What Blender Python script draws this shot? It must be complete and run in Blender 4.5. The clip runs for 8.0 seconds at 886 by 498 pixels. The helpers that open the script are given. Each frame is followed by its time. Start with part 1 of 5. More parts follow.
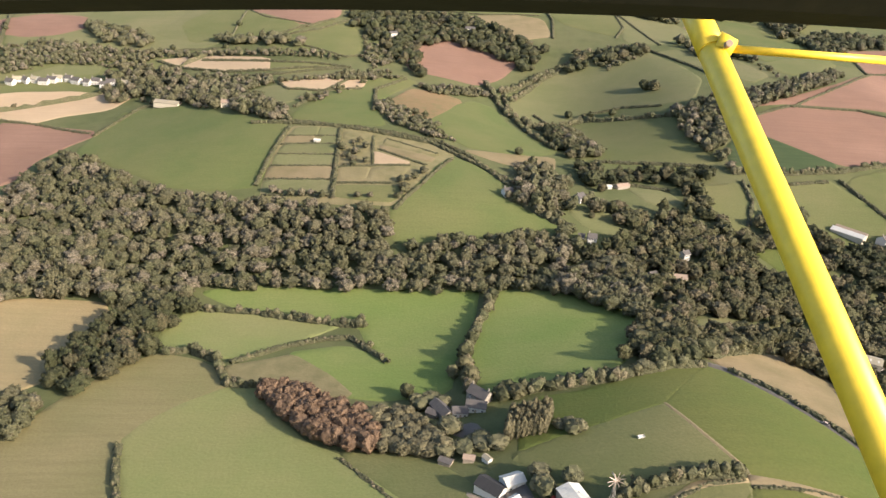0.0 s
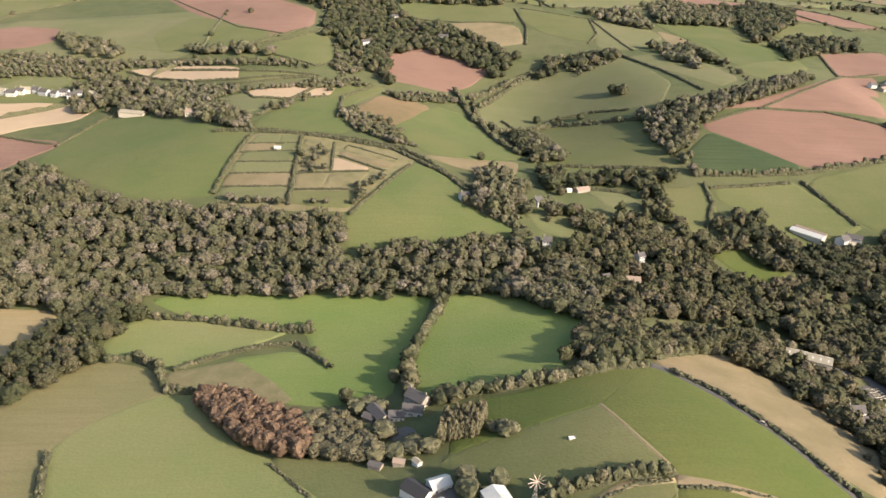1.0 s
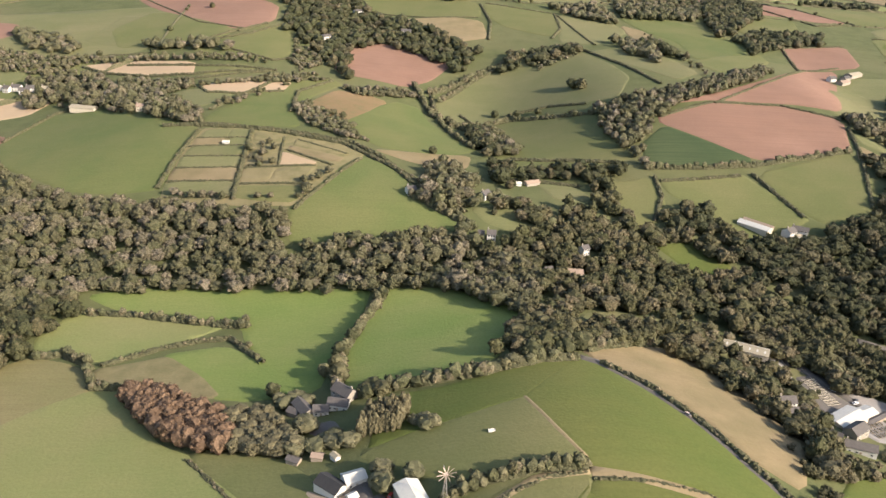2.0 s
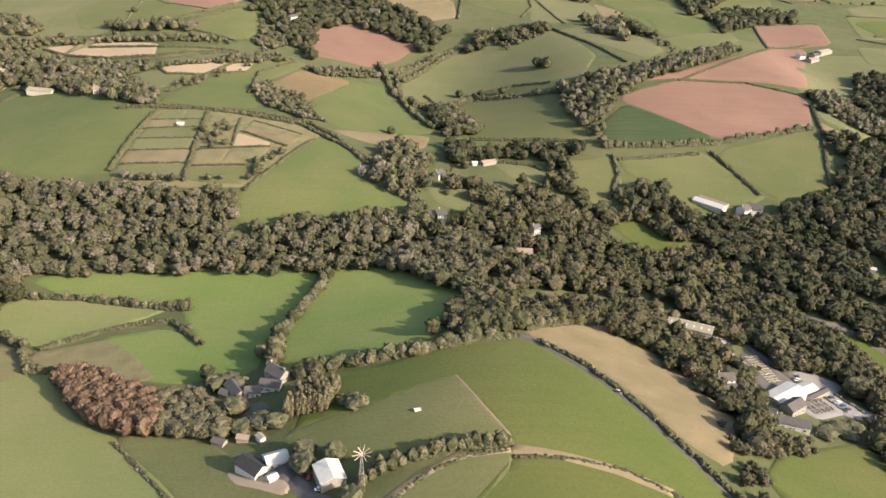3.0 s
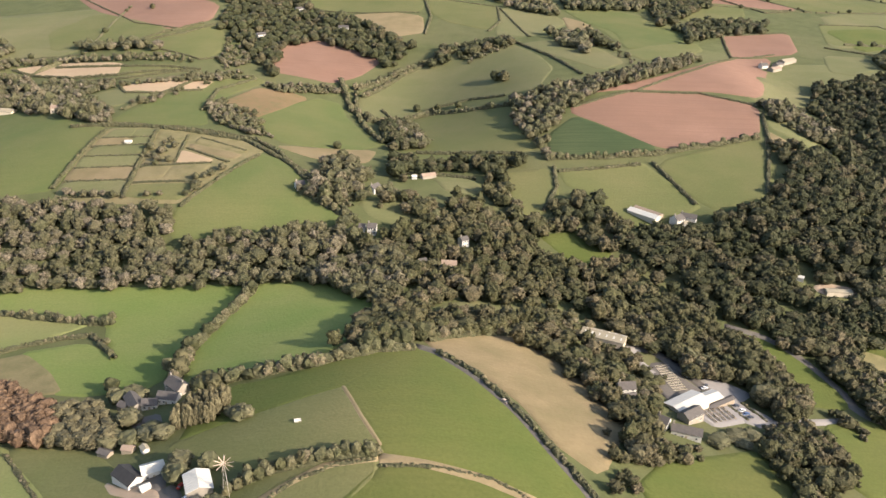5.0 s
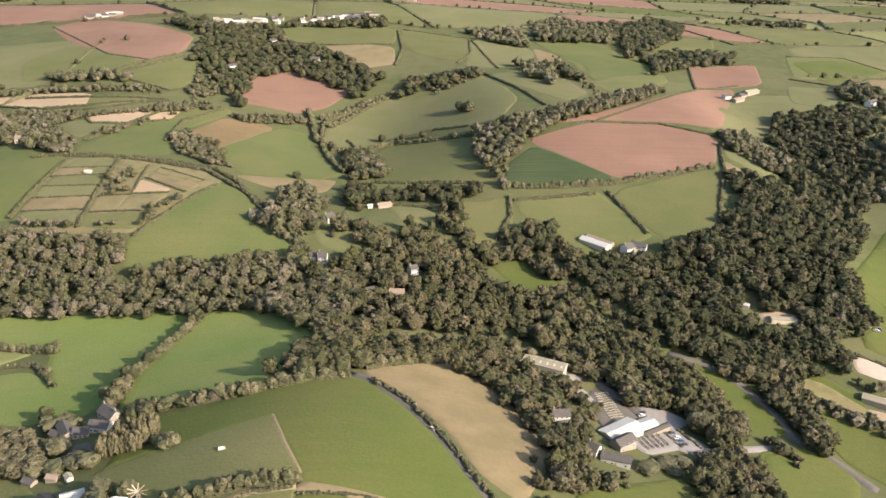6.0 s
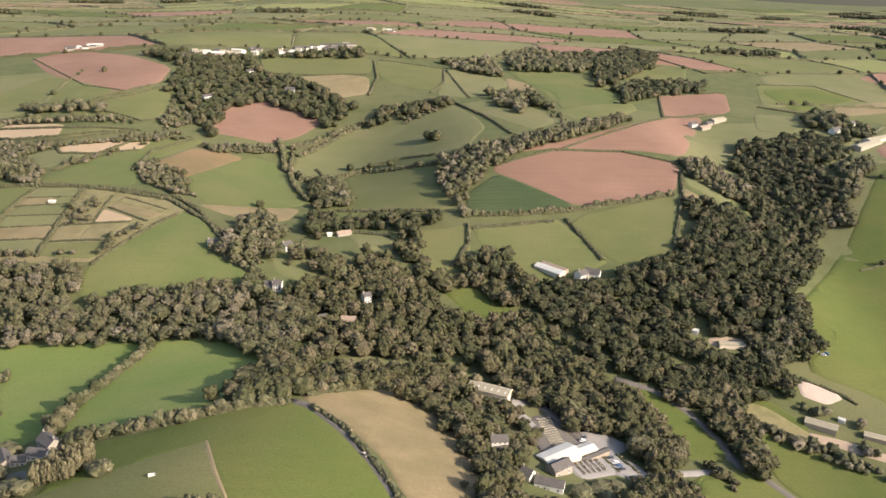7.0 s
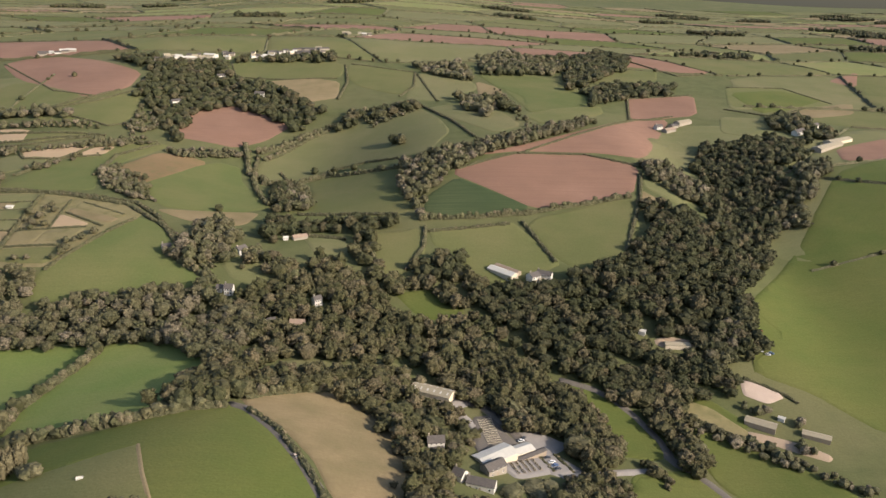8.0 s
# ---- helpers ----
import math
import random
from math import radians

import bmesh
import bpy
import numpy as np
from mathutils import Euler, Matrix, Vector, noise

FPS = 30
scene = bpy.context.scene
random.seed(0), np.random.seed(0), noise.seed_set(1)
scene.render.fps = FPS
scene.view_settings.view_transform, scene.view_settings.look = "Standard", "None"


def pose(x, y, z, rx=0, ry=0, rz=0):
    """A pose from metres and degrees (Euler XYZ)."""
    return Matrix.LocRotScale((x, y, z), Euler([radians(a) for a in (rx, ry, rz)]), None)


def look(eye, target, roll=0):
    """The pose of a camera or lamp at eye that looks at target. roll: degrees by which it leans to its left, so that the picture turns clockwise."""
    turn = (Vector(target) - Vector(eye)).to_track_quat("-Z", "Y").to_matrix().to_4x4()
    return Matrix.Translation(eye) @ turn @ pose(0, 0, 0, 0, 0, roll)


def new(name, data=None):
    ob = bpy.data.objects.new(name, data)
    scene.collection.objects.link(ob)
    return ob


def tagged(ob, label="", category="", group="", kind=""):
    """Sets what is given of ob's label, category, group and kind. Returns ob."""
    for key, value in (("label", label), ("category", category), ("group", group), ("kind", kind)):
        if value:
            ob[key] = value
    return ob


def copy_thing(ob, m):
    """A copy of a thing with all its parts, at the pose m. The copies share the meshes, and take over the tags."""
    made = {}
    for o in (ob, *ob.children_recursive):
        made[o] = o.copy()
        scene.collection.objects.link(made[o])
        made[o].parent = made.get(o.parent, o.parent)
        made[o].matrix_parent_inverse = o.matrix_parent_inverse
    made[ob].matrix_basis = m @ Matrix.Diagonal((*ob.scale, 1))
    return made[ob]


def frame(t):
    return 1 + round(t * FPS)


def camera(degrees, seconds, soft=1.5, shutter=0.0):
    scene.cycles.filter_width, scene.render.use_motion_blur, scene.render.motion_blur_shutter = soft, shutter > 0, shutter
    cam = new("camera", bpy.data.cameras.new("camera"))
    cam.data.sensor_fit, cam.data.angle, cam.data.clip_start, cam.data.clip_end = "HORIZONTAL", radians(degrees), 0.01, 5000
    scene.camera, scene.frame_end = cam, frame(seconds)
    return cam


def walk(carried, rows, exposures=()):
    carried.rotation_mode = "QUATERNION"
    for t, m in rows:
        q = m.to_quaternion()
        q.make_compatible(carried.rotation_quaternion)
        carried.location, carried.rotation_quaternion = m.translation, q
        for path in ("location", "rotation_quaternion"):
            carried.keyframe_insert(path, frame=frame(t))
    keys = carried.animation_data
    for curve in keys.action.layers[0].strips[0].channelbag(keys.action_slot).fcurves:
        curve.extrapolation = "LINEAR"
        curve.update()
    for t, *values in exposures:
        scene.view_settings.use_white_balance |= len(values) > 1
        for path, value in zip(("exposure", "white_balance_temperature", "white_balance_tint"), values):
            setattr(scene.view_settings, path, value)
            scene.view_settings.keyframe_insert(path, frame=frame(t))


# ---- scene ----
cam = camera(57.1, 8.0, soft=1.5)
PATH = [
    (0.0, -4.08, -0.94, 243.25, 65.832, -3.943, -0.392),
    (0.5, 13.06, -0.77, 242.09, 66.262, -3.507, -0.380),
    (1.0, 29.60, -0.14, 240.04, 66.612, -3.295, -0.692),
    (1.5, 45.31, 0.95, 238.50, 66.748, -3.447, -1.194),
    (3.0, 92.42, 3.43, 235.89, 65.355, -3.092, -2.283),
    (3.5, 107.76, 2.34, 236.84, 64.964, -2.883, -2.158),
    (4.0, 123.40, 0.21, 238.10, 65.233, -2.631, -1.872),
    (5.5, 170.59, -7.38, 242.54, 67.079, -1.948, -1.479),
    (6.0, 186.56, -10.35, 243.93, 68.289, -2.161, -1.985),
    (6.5, 202.43, -14.15, 245.70, 69.571, -2.176, -2.226),
    (7.0, 218.50, -18.63, 248.15, 70.201, -1.976, -2.309),
    (7.5, 233.74, -21.12, 248.99, 70.399, -1.842, -2.603),
    (8.0, 249.81, -24.74, 250.99, 70.420, -1.851, -2.935),
]
walk(cam, [(t, pose(x, y, z, rx, ry, rz)) for t, x, y, z, rx, ry, rz in PATH],
     [(0.0, 0.98), (6.5, 0.94), (7.0, 0.90), (7.5, 0.78), (8.0, 0.42)])

# ---- light ----
SUN_UP, SUN_AZ = 27.0, 121.0  # degrees above the horizon; clockwise from the +y axis
world = bpy.data.worlds.new("sky")
scene.world = world
world.use_nodes = True
sky = world.node_tree.nodes.new("ShaderNodeTexSky")
sky.sky_type, sky.sun_disc = "NISHITA", False
sky.sun_elevation, sky.sun_rotation = radians(SUN_UP), radians(SUN_AZ)
sky.air_density, sky.dust_density = 1.0, 2.5
back = world.node_tree.nodes["Background"]
back.inputs["Strength"].default_value = 0.15
world.node_tree.links.new(sky.outputs[0], back.inputs["Color"])
sun = new("sun", bpy.data.lights.new("sun", "SUN"))
sun.data.energy, sun.data.angle, sun.data.color = 5.0, radians(0.6), (1.0, 0.875, 0.745)
to_sun = Vector((math.sin(radians(SUN_AZ)) * math.cos(radians(SUN_UP)), math.cos(radians(SUN_AZ)) * math.cos(radians(SUN_UP)), math.sin(radians(SUN_UP))))
sun.matrix_world = look(to_sun * 900, (0, 0, 0))


# ---- materials ----
def shader(name, rough=0.9, metal=0.0, spec=0.3):
    m = bpy.data.materials.new(name)
    m.use_nodes = True
    n = m.node_tree.nodes["Principled BSDF"]
    n.inputs["Roughness"].default_value, n.inputs["Metallic"].default_value = rough, metal
    n.inputs["Specular IOR Level"].default_value = spec
    return m, m.node_tree.nodes, m.node_tree.links, n


def mixed(nodes, links, fac, a, b, blend="MIX"):
    """a and b: colours or sockets; fac: a number or a socket."""
    x = nodes.new("ShaderNodeMix")
    x.data_type, x.blend_type = "RGBA", blend
    for socket, value in ((x.inputs[0], fac), (x.inputs[6], a), (x.inputs[7], b)):
        if isinstance(value, bpy.types.NodeSocket):
            links.new(value, socket)
        elif isinstance(value, (int, float)):
            socket.default_value = value
        else:
            socket.default_value = (*value, 1)
    return x.outputs[2]


def noisy(nodes, links, scale, detail=4.0, low=0.35, high=0.65, stretch=None, rough=0.55):
    """Noise in object space (metres), spread over 0 to 1."""
    co = nodes.new("ShaderNodeTexCoord").outputs["Object"]
    if stretch:
        mp = nodes.new("ShaderNodeMapping")
        mp.inputs["Rotation"].default_value = (0, 0, stretch[0])
        mp.inputs["Scale"].default_value = (stretch[1], stretch[2], 1)
        links.new(co, mp.inputs[0])
        co = mp.outputs[0]
    n = nodes.new("ShaderNodeTexNoise")
    n.inputs["Scale"].default_value, n.inputs["Detail"].default_value, n.inputs["Roughness"].default_value = scale, detail, rough
    links.new(co, n.inputs["Vector"])
    r = nodes.new("ShaderNodeMapRange")
    r.inputs[1].default_value, r.inputs[2].default_value = low, high
    links.new(n.outputs["Fac"], r.inputs[0])
    return r.outputs[0]


def relief(nodes, links, bsdf, height, strength, distance):
    b = nodes.new("ShaderNodeBump")
    b.inputs["Strength"].default_value, b.inputs["Distance"].default_value = strength, distance
    links.new(height, b.inputs["Height"])
    links.new(b.outputs[0], bsdf.inputs["Normal"])


def turf(name, main, worn, dry, rows=0.0, angle=0.4, patch=0.03):
    """Grass, stubble or soil: broad patches, fine mottling, faint tractor lines."""
    m, n, l, p = shader(name, 0.95, 0, 0.15)
    c = mixed(n, l, noisy(n, l, patch, 4, 0.38, 0.68), main, worn)
    c = mixed(n, l, noisy(n, l, 0.011, 3, 0.45, 0.75), c, dry)
    grain = noisy(n, l, 0.6, 5, 0.3, 0.7)
    c = mixed(n, l, mixed(n, l, grain, (0, 0, 0), (0.32, 0.32, 0.32)), c, tuple(0.62 * v for v in main))
    tint = n.new("ShaderNodeObjectInfo")
    h = n.new("ShaderNodeHueSaturation")
    r = n.new("ShaderNodeMapRange")
    r.inputs[3].default_value, r.inputs[4].default_value = 0.94, 1.06
    l.new(tint.outputs["Random"], r.inputs[0])
    l.new(r.outputs[0], h.inputs["Value"])
    l.new(c, h.inputs["Color"])
    c = h.outputs[0]
    if rows:
        lines = noisy(n, l, 0.35, 2, 0.40, 0.66, (angle, 0.03, 1.0))
        c = mixed(n, l, mixed(n, l, lines, (0, 0, 0), (rows, rows, rows)), c, tuple(0.72 * v for v in main))
    l.new(c, p.inputs["Base Color"])
    relief(n, l, p, grain, 0.5, 0.25)
    return m


def leafy(name, a, b, c):
    """Foliage: each tree its own tint, each clump a shade of it, and turning leaves."""
    m, n, l, p = shader(name, 0.75, 0, 0.2)
    at = n.new("ShaderNodeAttribute")
    at.attribute_name = "tint"
    isl = n.new("ShaderNodeNewGeometry")
    col = mixed(n, l, at.outputs["Fac"], a, b)
    ramp = n.new("ShaderNodeMapRange")
    ramp.inputs[1].default_value, ramp.inputs[2].default_value = 0.7, 1.0
    l.new(at.outputs["Fac"], ramp.inputs[0])
    col = mixed(n, l, ramp.outputs[0], col, c)
    h = n.new("ShaderNodeHueSaturation")
    r = n.new("ShaderNodeMapRange")
    r.inputs[3].default_value, r.inputs[4].default_value = 0.80, 1.22
    l.new(isl.outputs["Random Per Island"], r.inputs[0])
    l.new(r.outputs[0], h.inputs["Value"])
    l.new(col, h.inputs["Color"])
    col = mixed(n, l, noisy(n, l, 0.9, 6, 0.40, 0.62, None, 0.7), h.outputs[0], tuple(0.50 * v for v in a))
    col = mixed(n, l, noisy(n, l, 0.35, 3, 0.60, 0.85), col, c)
    l.new(col, p.inputs["Base Color"])
    relief(n, l, p, noisy(n, l, 1.1, 5, 0.3, 0.7, None, 0.65), 0.7, 0.7)
    return m


def plain(name, a, b, scale=0.8, rough=0.85, metal=0.0, spec=0.3, bump=0.02):
    """A built surface: two tones in stains and a fine grain."""
    m, n, l, p = shader(name, rough, metal, spec)
    c = mixed(n, l, noisy(n, l, scale, 5, 0.35, 0.7), a, b)
    c = mixed(n, l, noisy(n, l, scale * 9, 3, 0.3, 0.75), c, tuple(0.8 * v for v in a))
    l.new(c, p.inputs["Base Color"])
    relief(n, l, p, noisy(n, l, scale * 7, 4, 0.3, 0.7), 0.4, bump)
    return m


MAT = {
    "lush": turf("lush_grass", (0.137, 0.181, 0.049), (0.166, 0.194, 0.060), (0.198, 0.201, 0.074), 0.12),
    "sward": turf("mown_sward", (0.097, 0.116, 0.039), (0.118, 0.126, 0.046), (0.142, 0.134, 0.055), 0.12),
    # on some valley and slope fields this darker tone stands in for shade
    "grass": turf("cropped_shaded_grass", (0.082, 0.103, 0.026), (0.100, 0.111, 0.030), (0.119, 0.118, 0.038), 0.12),
    "meadow": turf("pale_green_grass", (0.166, 0.182, 0.065), (0.194, 0.193, 0.075), (0.215, 0.190, 0.085), 0.10),
    "pasture": turf("pasture_grass", (0.112, 0.121, 0.045), (0.135, 0.133, 0.054), (0.155, 0.142, 0.063), 0.12),
    "olive": turf("olive_grass", (0.133, 0.136, 0.059), (0.154, 0.148, 0.069), (0.176, 0.158, 0.080), 0.2),
    "olivebrown": turf("browned_grass", (0.190, 0.165, 0.075), (0.165, 0.155, 0.065), (0.225, 0.185, 0.090), 0.35),
    "hay": turf("dry_hay_grass", (0.225, 0.172, 0.095), (0.165, 0.138, 0.070), (0.262, 0.202, 0.118), 0.25, 0.4, 0.05),
    "stubble": turf("straw_stubble", (0.390, 0.285, 0.180), (0.350, 0.260, 0.165), (0.430, 0.315, 0.205), 0.3),
    "stubbleolive": turf("thin_stubble", (0.280, 0.215, 0.110), (0.250, 0.200, 0.100), (0.310, 0.230, 0.125), 0.3),
    "red": turf("red_ploughed_soil", (0.231, 0.134, 0.094), (0.204, 0.121, 0.086), (0.264, 0.157, 0.112), 0.45, 0.25),
    "bracken": turf("bracken", (0.185, 0.125, 0.065), (0.140, 0.120, 0.055), (0.215, 0.145, 0.080), 0, 0, 0.12),
    "scrub": turf("rough_scrub", (0.200, 0.170, 0.085), (0.140, 0.130, 0.060), (0.230, 0.185, 0.100), 0, 0, 0.1),
    "crop": turf("dark_green_crop", (0.050, 0.072, 0.030), (0.066, 0.088, 0.036), (0.078, 0.095, 0.042), 0.6, 1.0),
    "rough": turf("rough_ground", (0.101, 0.108, 0.045), (0.076, 0.086, 0.034), (0.133, 0.124, 0.060), 0, 0, 0.06),
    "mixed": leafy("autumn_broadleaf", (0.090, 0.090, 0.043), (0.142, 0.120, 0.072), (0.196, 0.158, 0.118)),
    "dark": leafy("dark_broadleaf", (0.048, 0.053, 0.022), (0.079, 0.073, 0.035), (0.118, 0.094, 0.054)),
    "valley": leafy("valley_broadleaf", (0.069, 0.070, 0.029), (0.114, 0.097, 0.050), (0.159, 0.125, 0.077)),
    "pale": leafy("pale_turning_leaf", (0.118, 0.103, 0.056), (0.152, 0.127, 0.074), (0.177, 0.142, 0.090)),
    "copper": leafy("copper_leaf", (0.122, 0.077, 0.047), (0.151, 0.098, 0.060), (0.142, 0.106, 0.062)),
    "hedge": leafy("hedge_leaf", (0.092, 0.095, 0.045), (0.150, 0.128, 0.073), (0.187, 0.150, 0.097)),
    "bark": plain("bark", (0.10, 0.08, 0.06), (0.15, 0.12, 0.09), 1.5),
    "slate": plain("slate_roof", (0.085, 0.076, 0.070), (0.130, 0.112, 0.100), 0.7, 0.8),
    "blackroof": plain("black_sheet_roof", (0.030, 0.029, 0.030), (0.045, 0.042, 0.040), 0.7, 0.8),
    "paleroof": plain("pale_sheet_roof", (0.328, 0.281, 0.198), (0.265, 0.234, 0.167), 0.4, 0.55),
    "whiteroof": plain("white_sheet_roof", (0.555, 0.531, 0.472), (0.472, 0.448, 0.401), 0.4, 0.5),
    "rustroof": plain("weathered_brown_roof", (0.30, 0.22, 0.16), (0.24, 0.18, 0.14), 0.6, 0.8),
    "whitewall": plain("white_render", (0.581, 0.554, 0.502), (0.510, 0.484, 0.440), 0.5),
    "stonewall": plain("grey_stone_wall", (0.32, 0.28, 0.23), (0.24, 0.21, 0.17), 0.9),
    "creamwall": plain("cream_boarding", (0.58, 0.50, 0.38), (0.50, 0.43, 0.33), 0.5),
    "glass": plain("window_glass", (0.04, 0.05, 0.06), (0.06, 0.07, 0.08), 0.5, 0.15, 0, 0.6, 0.0),
    "tarmac": plain("tarmac", (0.116, 0.102, 0.088), (0.154, 0.133, 0.114), 0.25),
    "gravel": plain("pale_gravel", (0.27, 0.245, 0.225), (0.21, 0.195, 0.18), 0.15),
    "earth": plain("bare_earth", (0.36, 0.27, 0.19), (0.29, 0.22, 0.15), 0.2),
    "sand": plain("riding_sand", (0.46, 0.36, 0.29), (0.41, 0.32, 0.26), 0.2),
    "wood": plain("weathered_wood", (0.33, 0.27, 0.20), (0.25, 0.20, 0.15), 1.2),
    "metal": plain("galvanised_metal", (0.50, 0.46, 0.42), (0.42, 0.38, 0.34), 1.0, 0.5, 0.6),
    "paintedred": plain("red_paint", (0.45, 0.06, 0.04), (0.38, 0.05, 0.03), 1.0, 0.5),
    "carwhite": plain("white_car_paint", (0.75, 0.75, 0.74), (0.70, 0.70, 0.69), 1.0, 0.3),
    "cardark": plain("dark_car_paint", (0.06, 0.07, 0.09), (0.08, 0.08, 0.10), 1.0, 0.3),
    "carblue": plain("blue_car_paint", (0.08, 0.14, 0.28), (0.07, 0.12, 0.24), 1.0, 0.3),
    "rubber": plain("tyre_rubber", (0.03, 0.03, 0.03), (0.04, 0.04, 0.04), 2.0),
    "yellow": plain("yellow_gloss_paint", (0.82, 0.57, 0.035), (0.78, 0.53, 0.032), 3.0, 0.48, 0, 0.5, 0.0005),
    # near-black colours hold the shade on the wing's underside
    "wingshade": plain("wing_shade_fabric", (0.017, 0.016, 0.008), (0.028, 0.023, 0.010), 6.0, 0.7, 0, 0.3, 0.001),
}

# ---- the lie of the land ----
KNOT_X = [-1000, -600, -350, -150, 0, 150, 300, 450, 520, 585, 660, 800, 1000]
KNOT_Y = [150, 300, 400, 500, 600, 720, 900, 1150, 1500]
RELIEF = [
    [-32, -32, -25, -8, 3, 12, 0, -22, -30, -38, -44, -47, -50],
    [-29, -32, -31, -17, -5, 22, -6, -32, -34, -37, -38, -38, -39],
    [-26, -29, -32, -24, -13, 10, -15, -31, -30, -30, -28, -8, 8],
    [-21, -25, -27, -26, -12, 1, -6, -8, -9, -16, -6, 18, 34],
    [-15, -19, -17, 0, 21, 18, 12, 17, 14, 2, 15, 42, 55],
    [-8, -12, -7, 26, 31, 17, 35, 36, 34, 18, 34, 60, 70],
    [4, 5, 10, 39, 34, 15, 56, 59, 56, 42, 48, 54, 52],
    [26, 34, 52, 69, 56, 62, 69, 69, 67, 64, 62, 60, 57],
    [68, 72, 87, 101, 104, 107, 101, 96, 93, 90, 87, 84, 80],
]


def spline(knots, v):
    """Weights of the knots for a smooth curve at v."""
    n = len(knots)
    v = min(max(v, knots[0]), knots[-1])
    i = next((k for k in range(n - 1) if v <= knots[k + 1]), n - 2)
    step = knots[i + 1] - knots[i]
    s = (v - knots[i]) / step
    w = {i: 2 * s**3 - 3 * s**2 + 1, i + 1: 3 * s**2 - 2 * s**3}
    for k, c in ((i, s**3 - 2 * s**2 + s), (i + 1, s**3 - s**2)):
        a, b = max(k - 1, 0), min(k + 1, n - 1)
        g = c * step / (knots[b] - knots[a])
        w[b], w[a] = w.get(b, 0) + g, w.get(a, 0) - g
    return w


def height(x, y):
    wx, wy = spline(KNOT_X, x), spline(KNOT_Y, y)
    z = sum(RELIEF[j][i] * a * b for j, b in wy.items() for i, a in wx.items())
    far = max(0.0, math.hypot(max(abs(x) - 1000, 0), max(y - 1500, 100 - y, 0)) / 1000)
    return z + min(far, 1.0) * 14 * math.sin(x / 410 + 1) * math.cos(y / 530) - min(far, 3) * 4


def part(name, bm, material, parent=None, label=""):
    me = bpy.data.meshes.new(name)
    bm.to_mesh(me)
    bm.free()
    me.materials.append(MAT[material] if isinstance(material, str) else material)
    ob = new(name, me)
    if parent:
        ob.parent = parent
    return tagged(ob, label)


def raw(name, verts, faces, material, parent=None, smooth=False, tint=None):
    """A mesh from arrays of vertices and triangles."""
    me = bpy.data.meshes.new(name)
    verts, faces = np.asarray(verts, np.float32), np.asarray(faces, np.int32)
    k = faces.shape[1]
    me.vertices.add(len(verts))
    me.vertices.foreach_set("co", verts.ravel())
    me.loops.add(faces.size)
    me.loops.foreach_set("vertex_index", faces.ravel())
    me.polygons.add(len(faces))
    me.polygons.foreach_set("loop_start", np.arange(0, faces.size, k, dtype=np.int32))
    me.polygons.foreach_set("loop_total", np.full(len(faces), k, np.int32))
    me.polygons.foreach_set("use_smooth", np.full(len(faces), smooth))
    if tint is not None:
        me.attributes.new("tint", "FLOAT", "POINT").data.foreach_set("value", np.asarray(tint, np.float32))
    me.update(calc_edges=True)
    me.materials.append(MAT[material])
    ob = new(name, me)
    if parent:
        ob.parent = parent
    return ob


def steps(near_low, near_high, fine, far):
    """Grid lines: even steps where the land is seen close, growing ones beyond."""
    out, v, s = list(np.arange(near_low, near_high + 1, fine)), near_high, fine
    while v < far:
        s = min(s * 1.18, 160)
        v += s
        out.append(min(v, far))
    v, s = near_low, fine
    while v > -4900:
        s = min(s * 1.18, 160)
        v -= s
        out.insert(0, max(v, -4900))
    return out


xs, ys = steps(-420, 760, 10, 4900), steps(180, 1300, 10, 4900)
ground_v = [(x, y, height(x, y)) for y in ys for x in xs]
nx = len(xs)
ground_f = [(j * nx + i, j * nx + i + 1, (j + 1) * nx + i + 1, (j + 1) * nx + i) for j in range(len(ys) - 1) for i in range(nx - 1)]
tagged(raw("ground", ground_v, ground_f, "rough", smooth=True), "rolling farmland of rough grass and scrub", "ground", kind="structure")

FIELD_LABEL = {
    "lush": "bright green grazed grass field between hedges", "grass": "green cropped grass field beside the lane",
    "sward": "even green grass field on a gentle slope", "meadow": "pale green grass field on a rounded slope", "pasture": "green pasture field bounded by hedges",
    "olive": "pale olive green grass field on a slope", "olivebrown": "browned olive grass field on a round hill",
    "hay": "dry tan hay meadow with faint tracks", "stubble": "pale straw-coloured stubble field",
    "stubbleolive": "thin tan stubble field beside the wood", "red": "freshly ploughed red-brown soil field",
    "bracken": "steep slope of rusty brown bracken", "scrub": "rough scrubby ground of small plots",
    "crop": "dark green leafy crop in rows",
    "gravel": "pale gravel car park and yard", "earth": "bare sandy earth track by the farm", "sand": "sandy riding arena with fence",
    "tarmac": "grey tarmac yard surface",
}
FIELDS = []
PLOTS = []  # ground kept open round buildings


def inside(x, y, poly):
    hit = False
    for (ax, ay), (bx, by) in zip(poly, poly[1:] + poly[:1]):
        if (ay > y) != (by > y) and x < ax + (y - ay) * (bx - ax) / (by - ay):
            hit = not hit
    return hit


def softened(poly, times=1):
    """Corners cut, so that hedged boundaries bend as they do on the land."""
    for _ in range(times):
        poly = [q for (ax, ay), (bx, by) in zip(poly, poly[1:] + poly[:1])
                for q in ((0.88 * ax + 0.12 * bx, 0.88 * ay + 0.12 * by), (0.12 * ax + 0.88 * bx, 0.12 * ay + 0.88 * by))]
    return poly


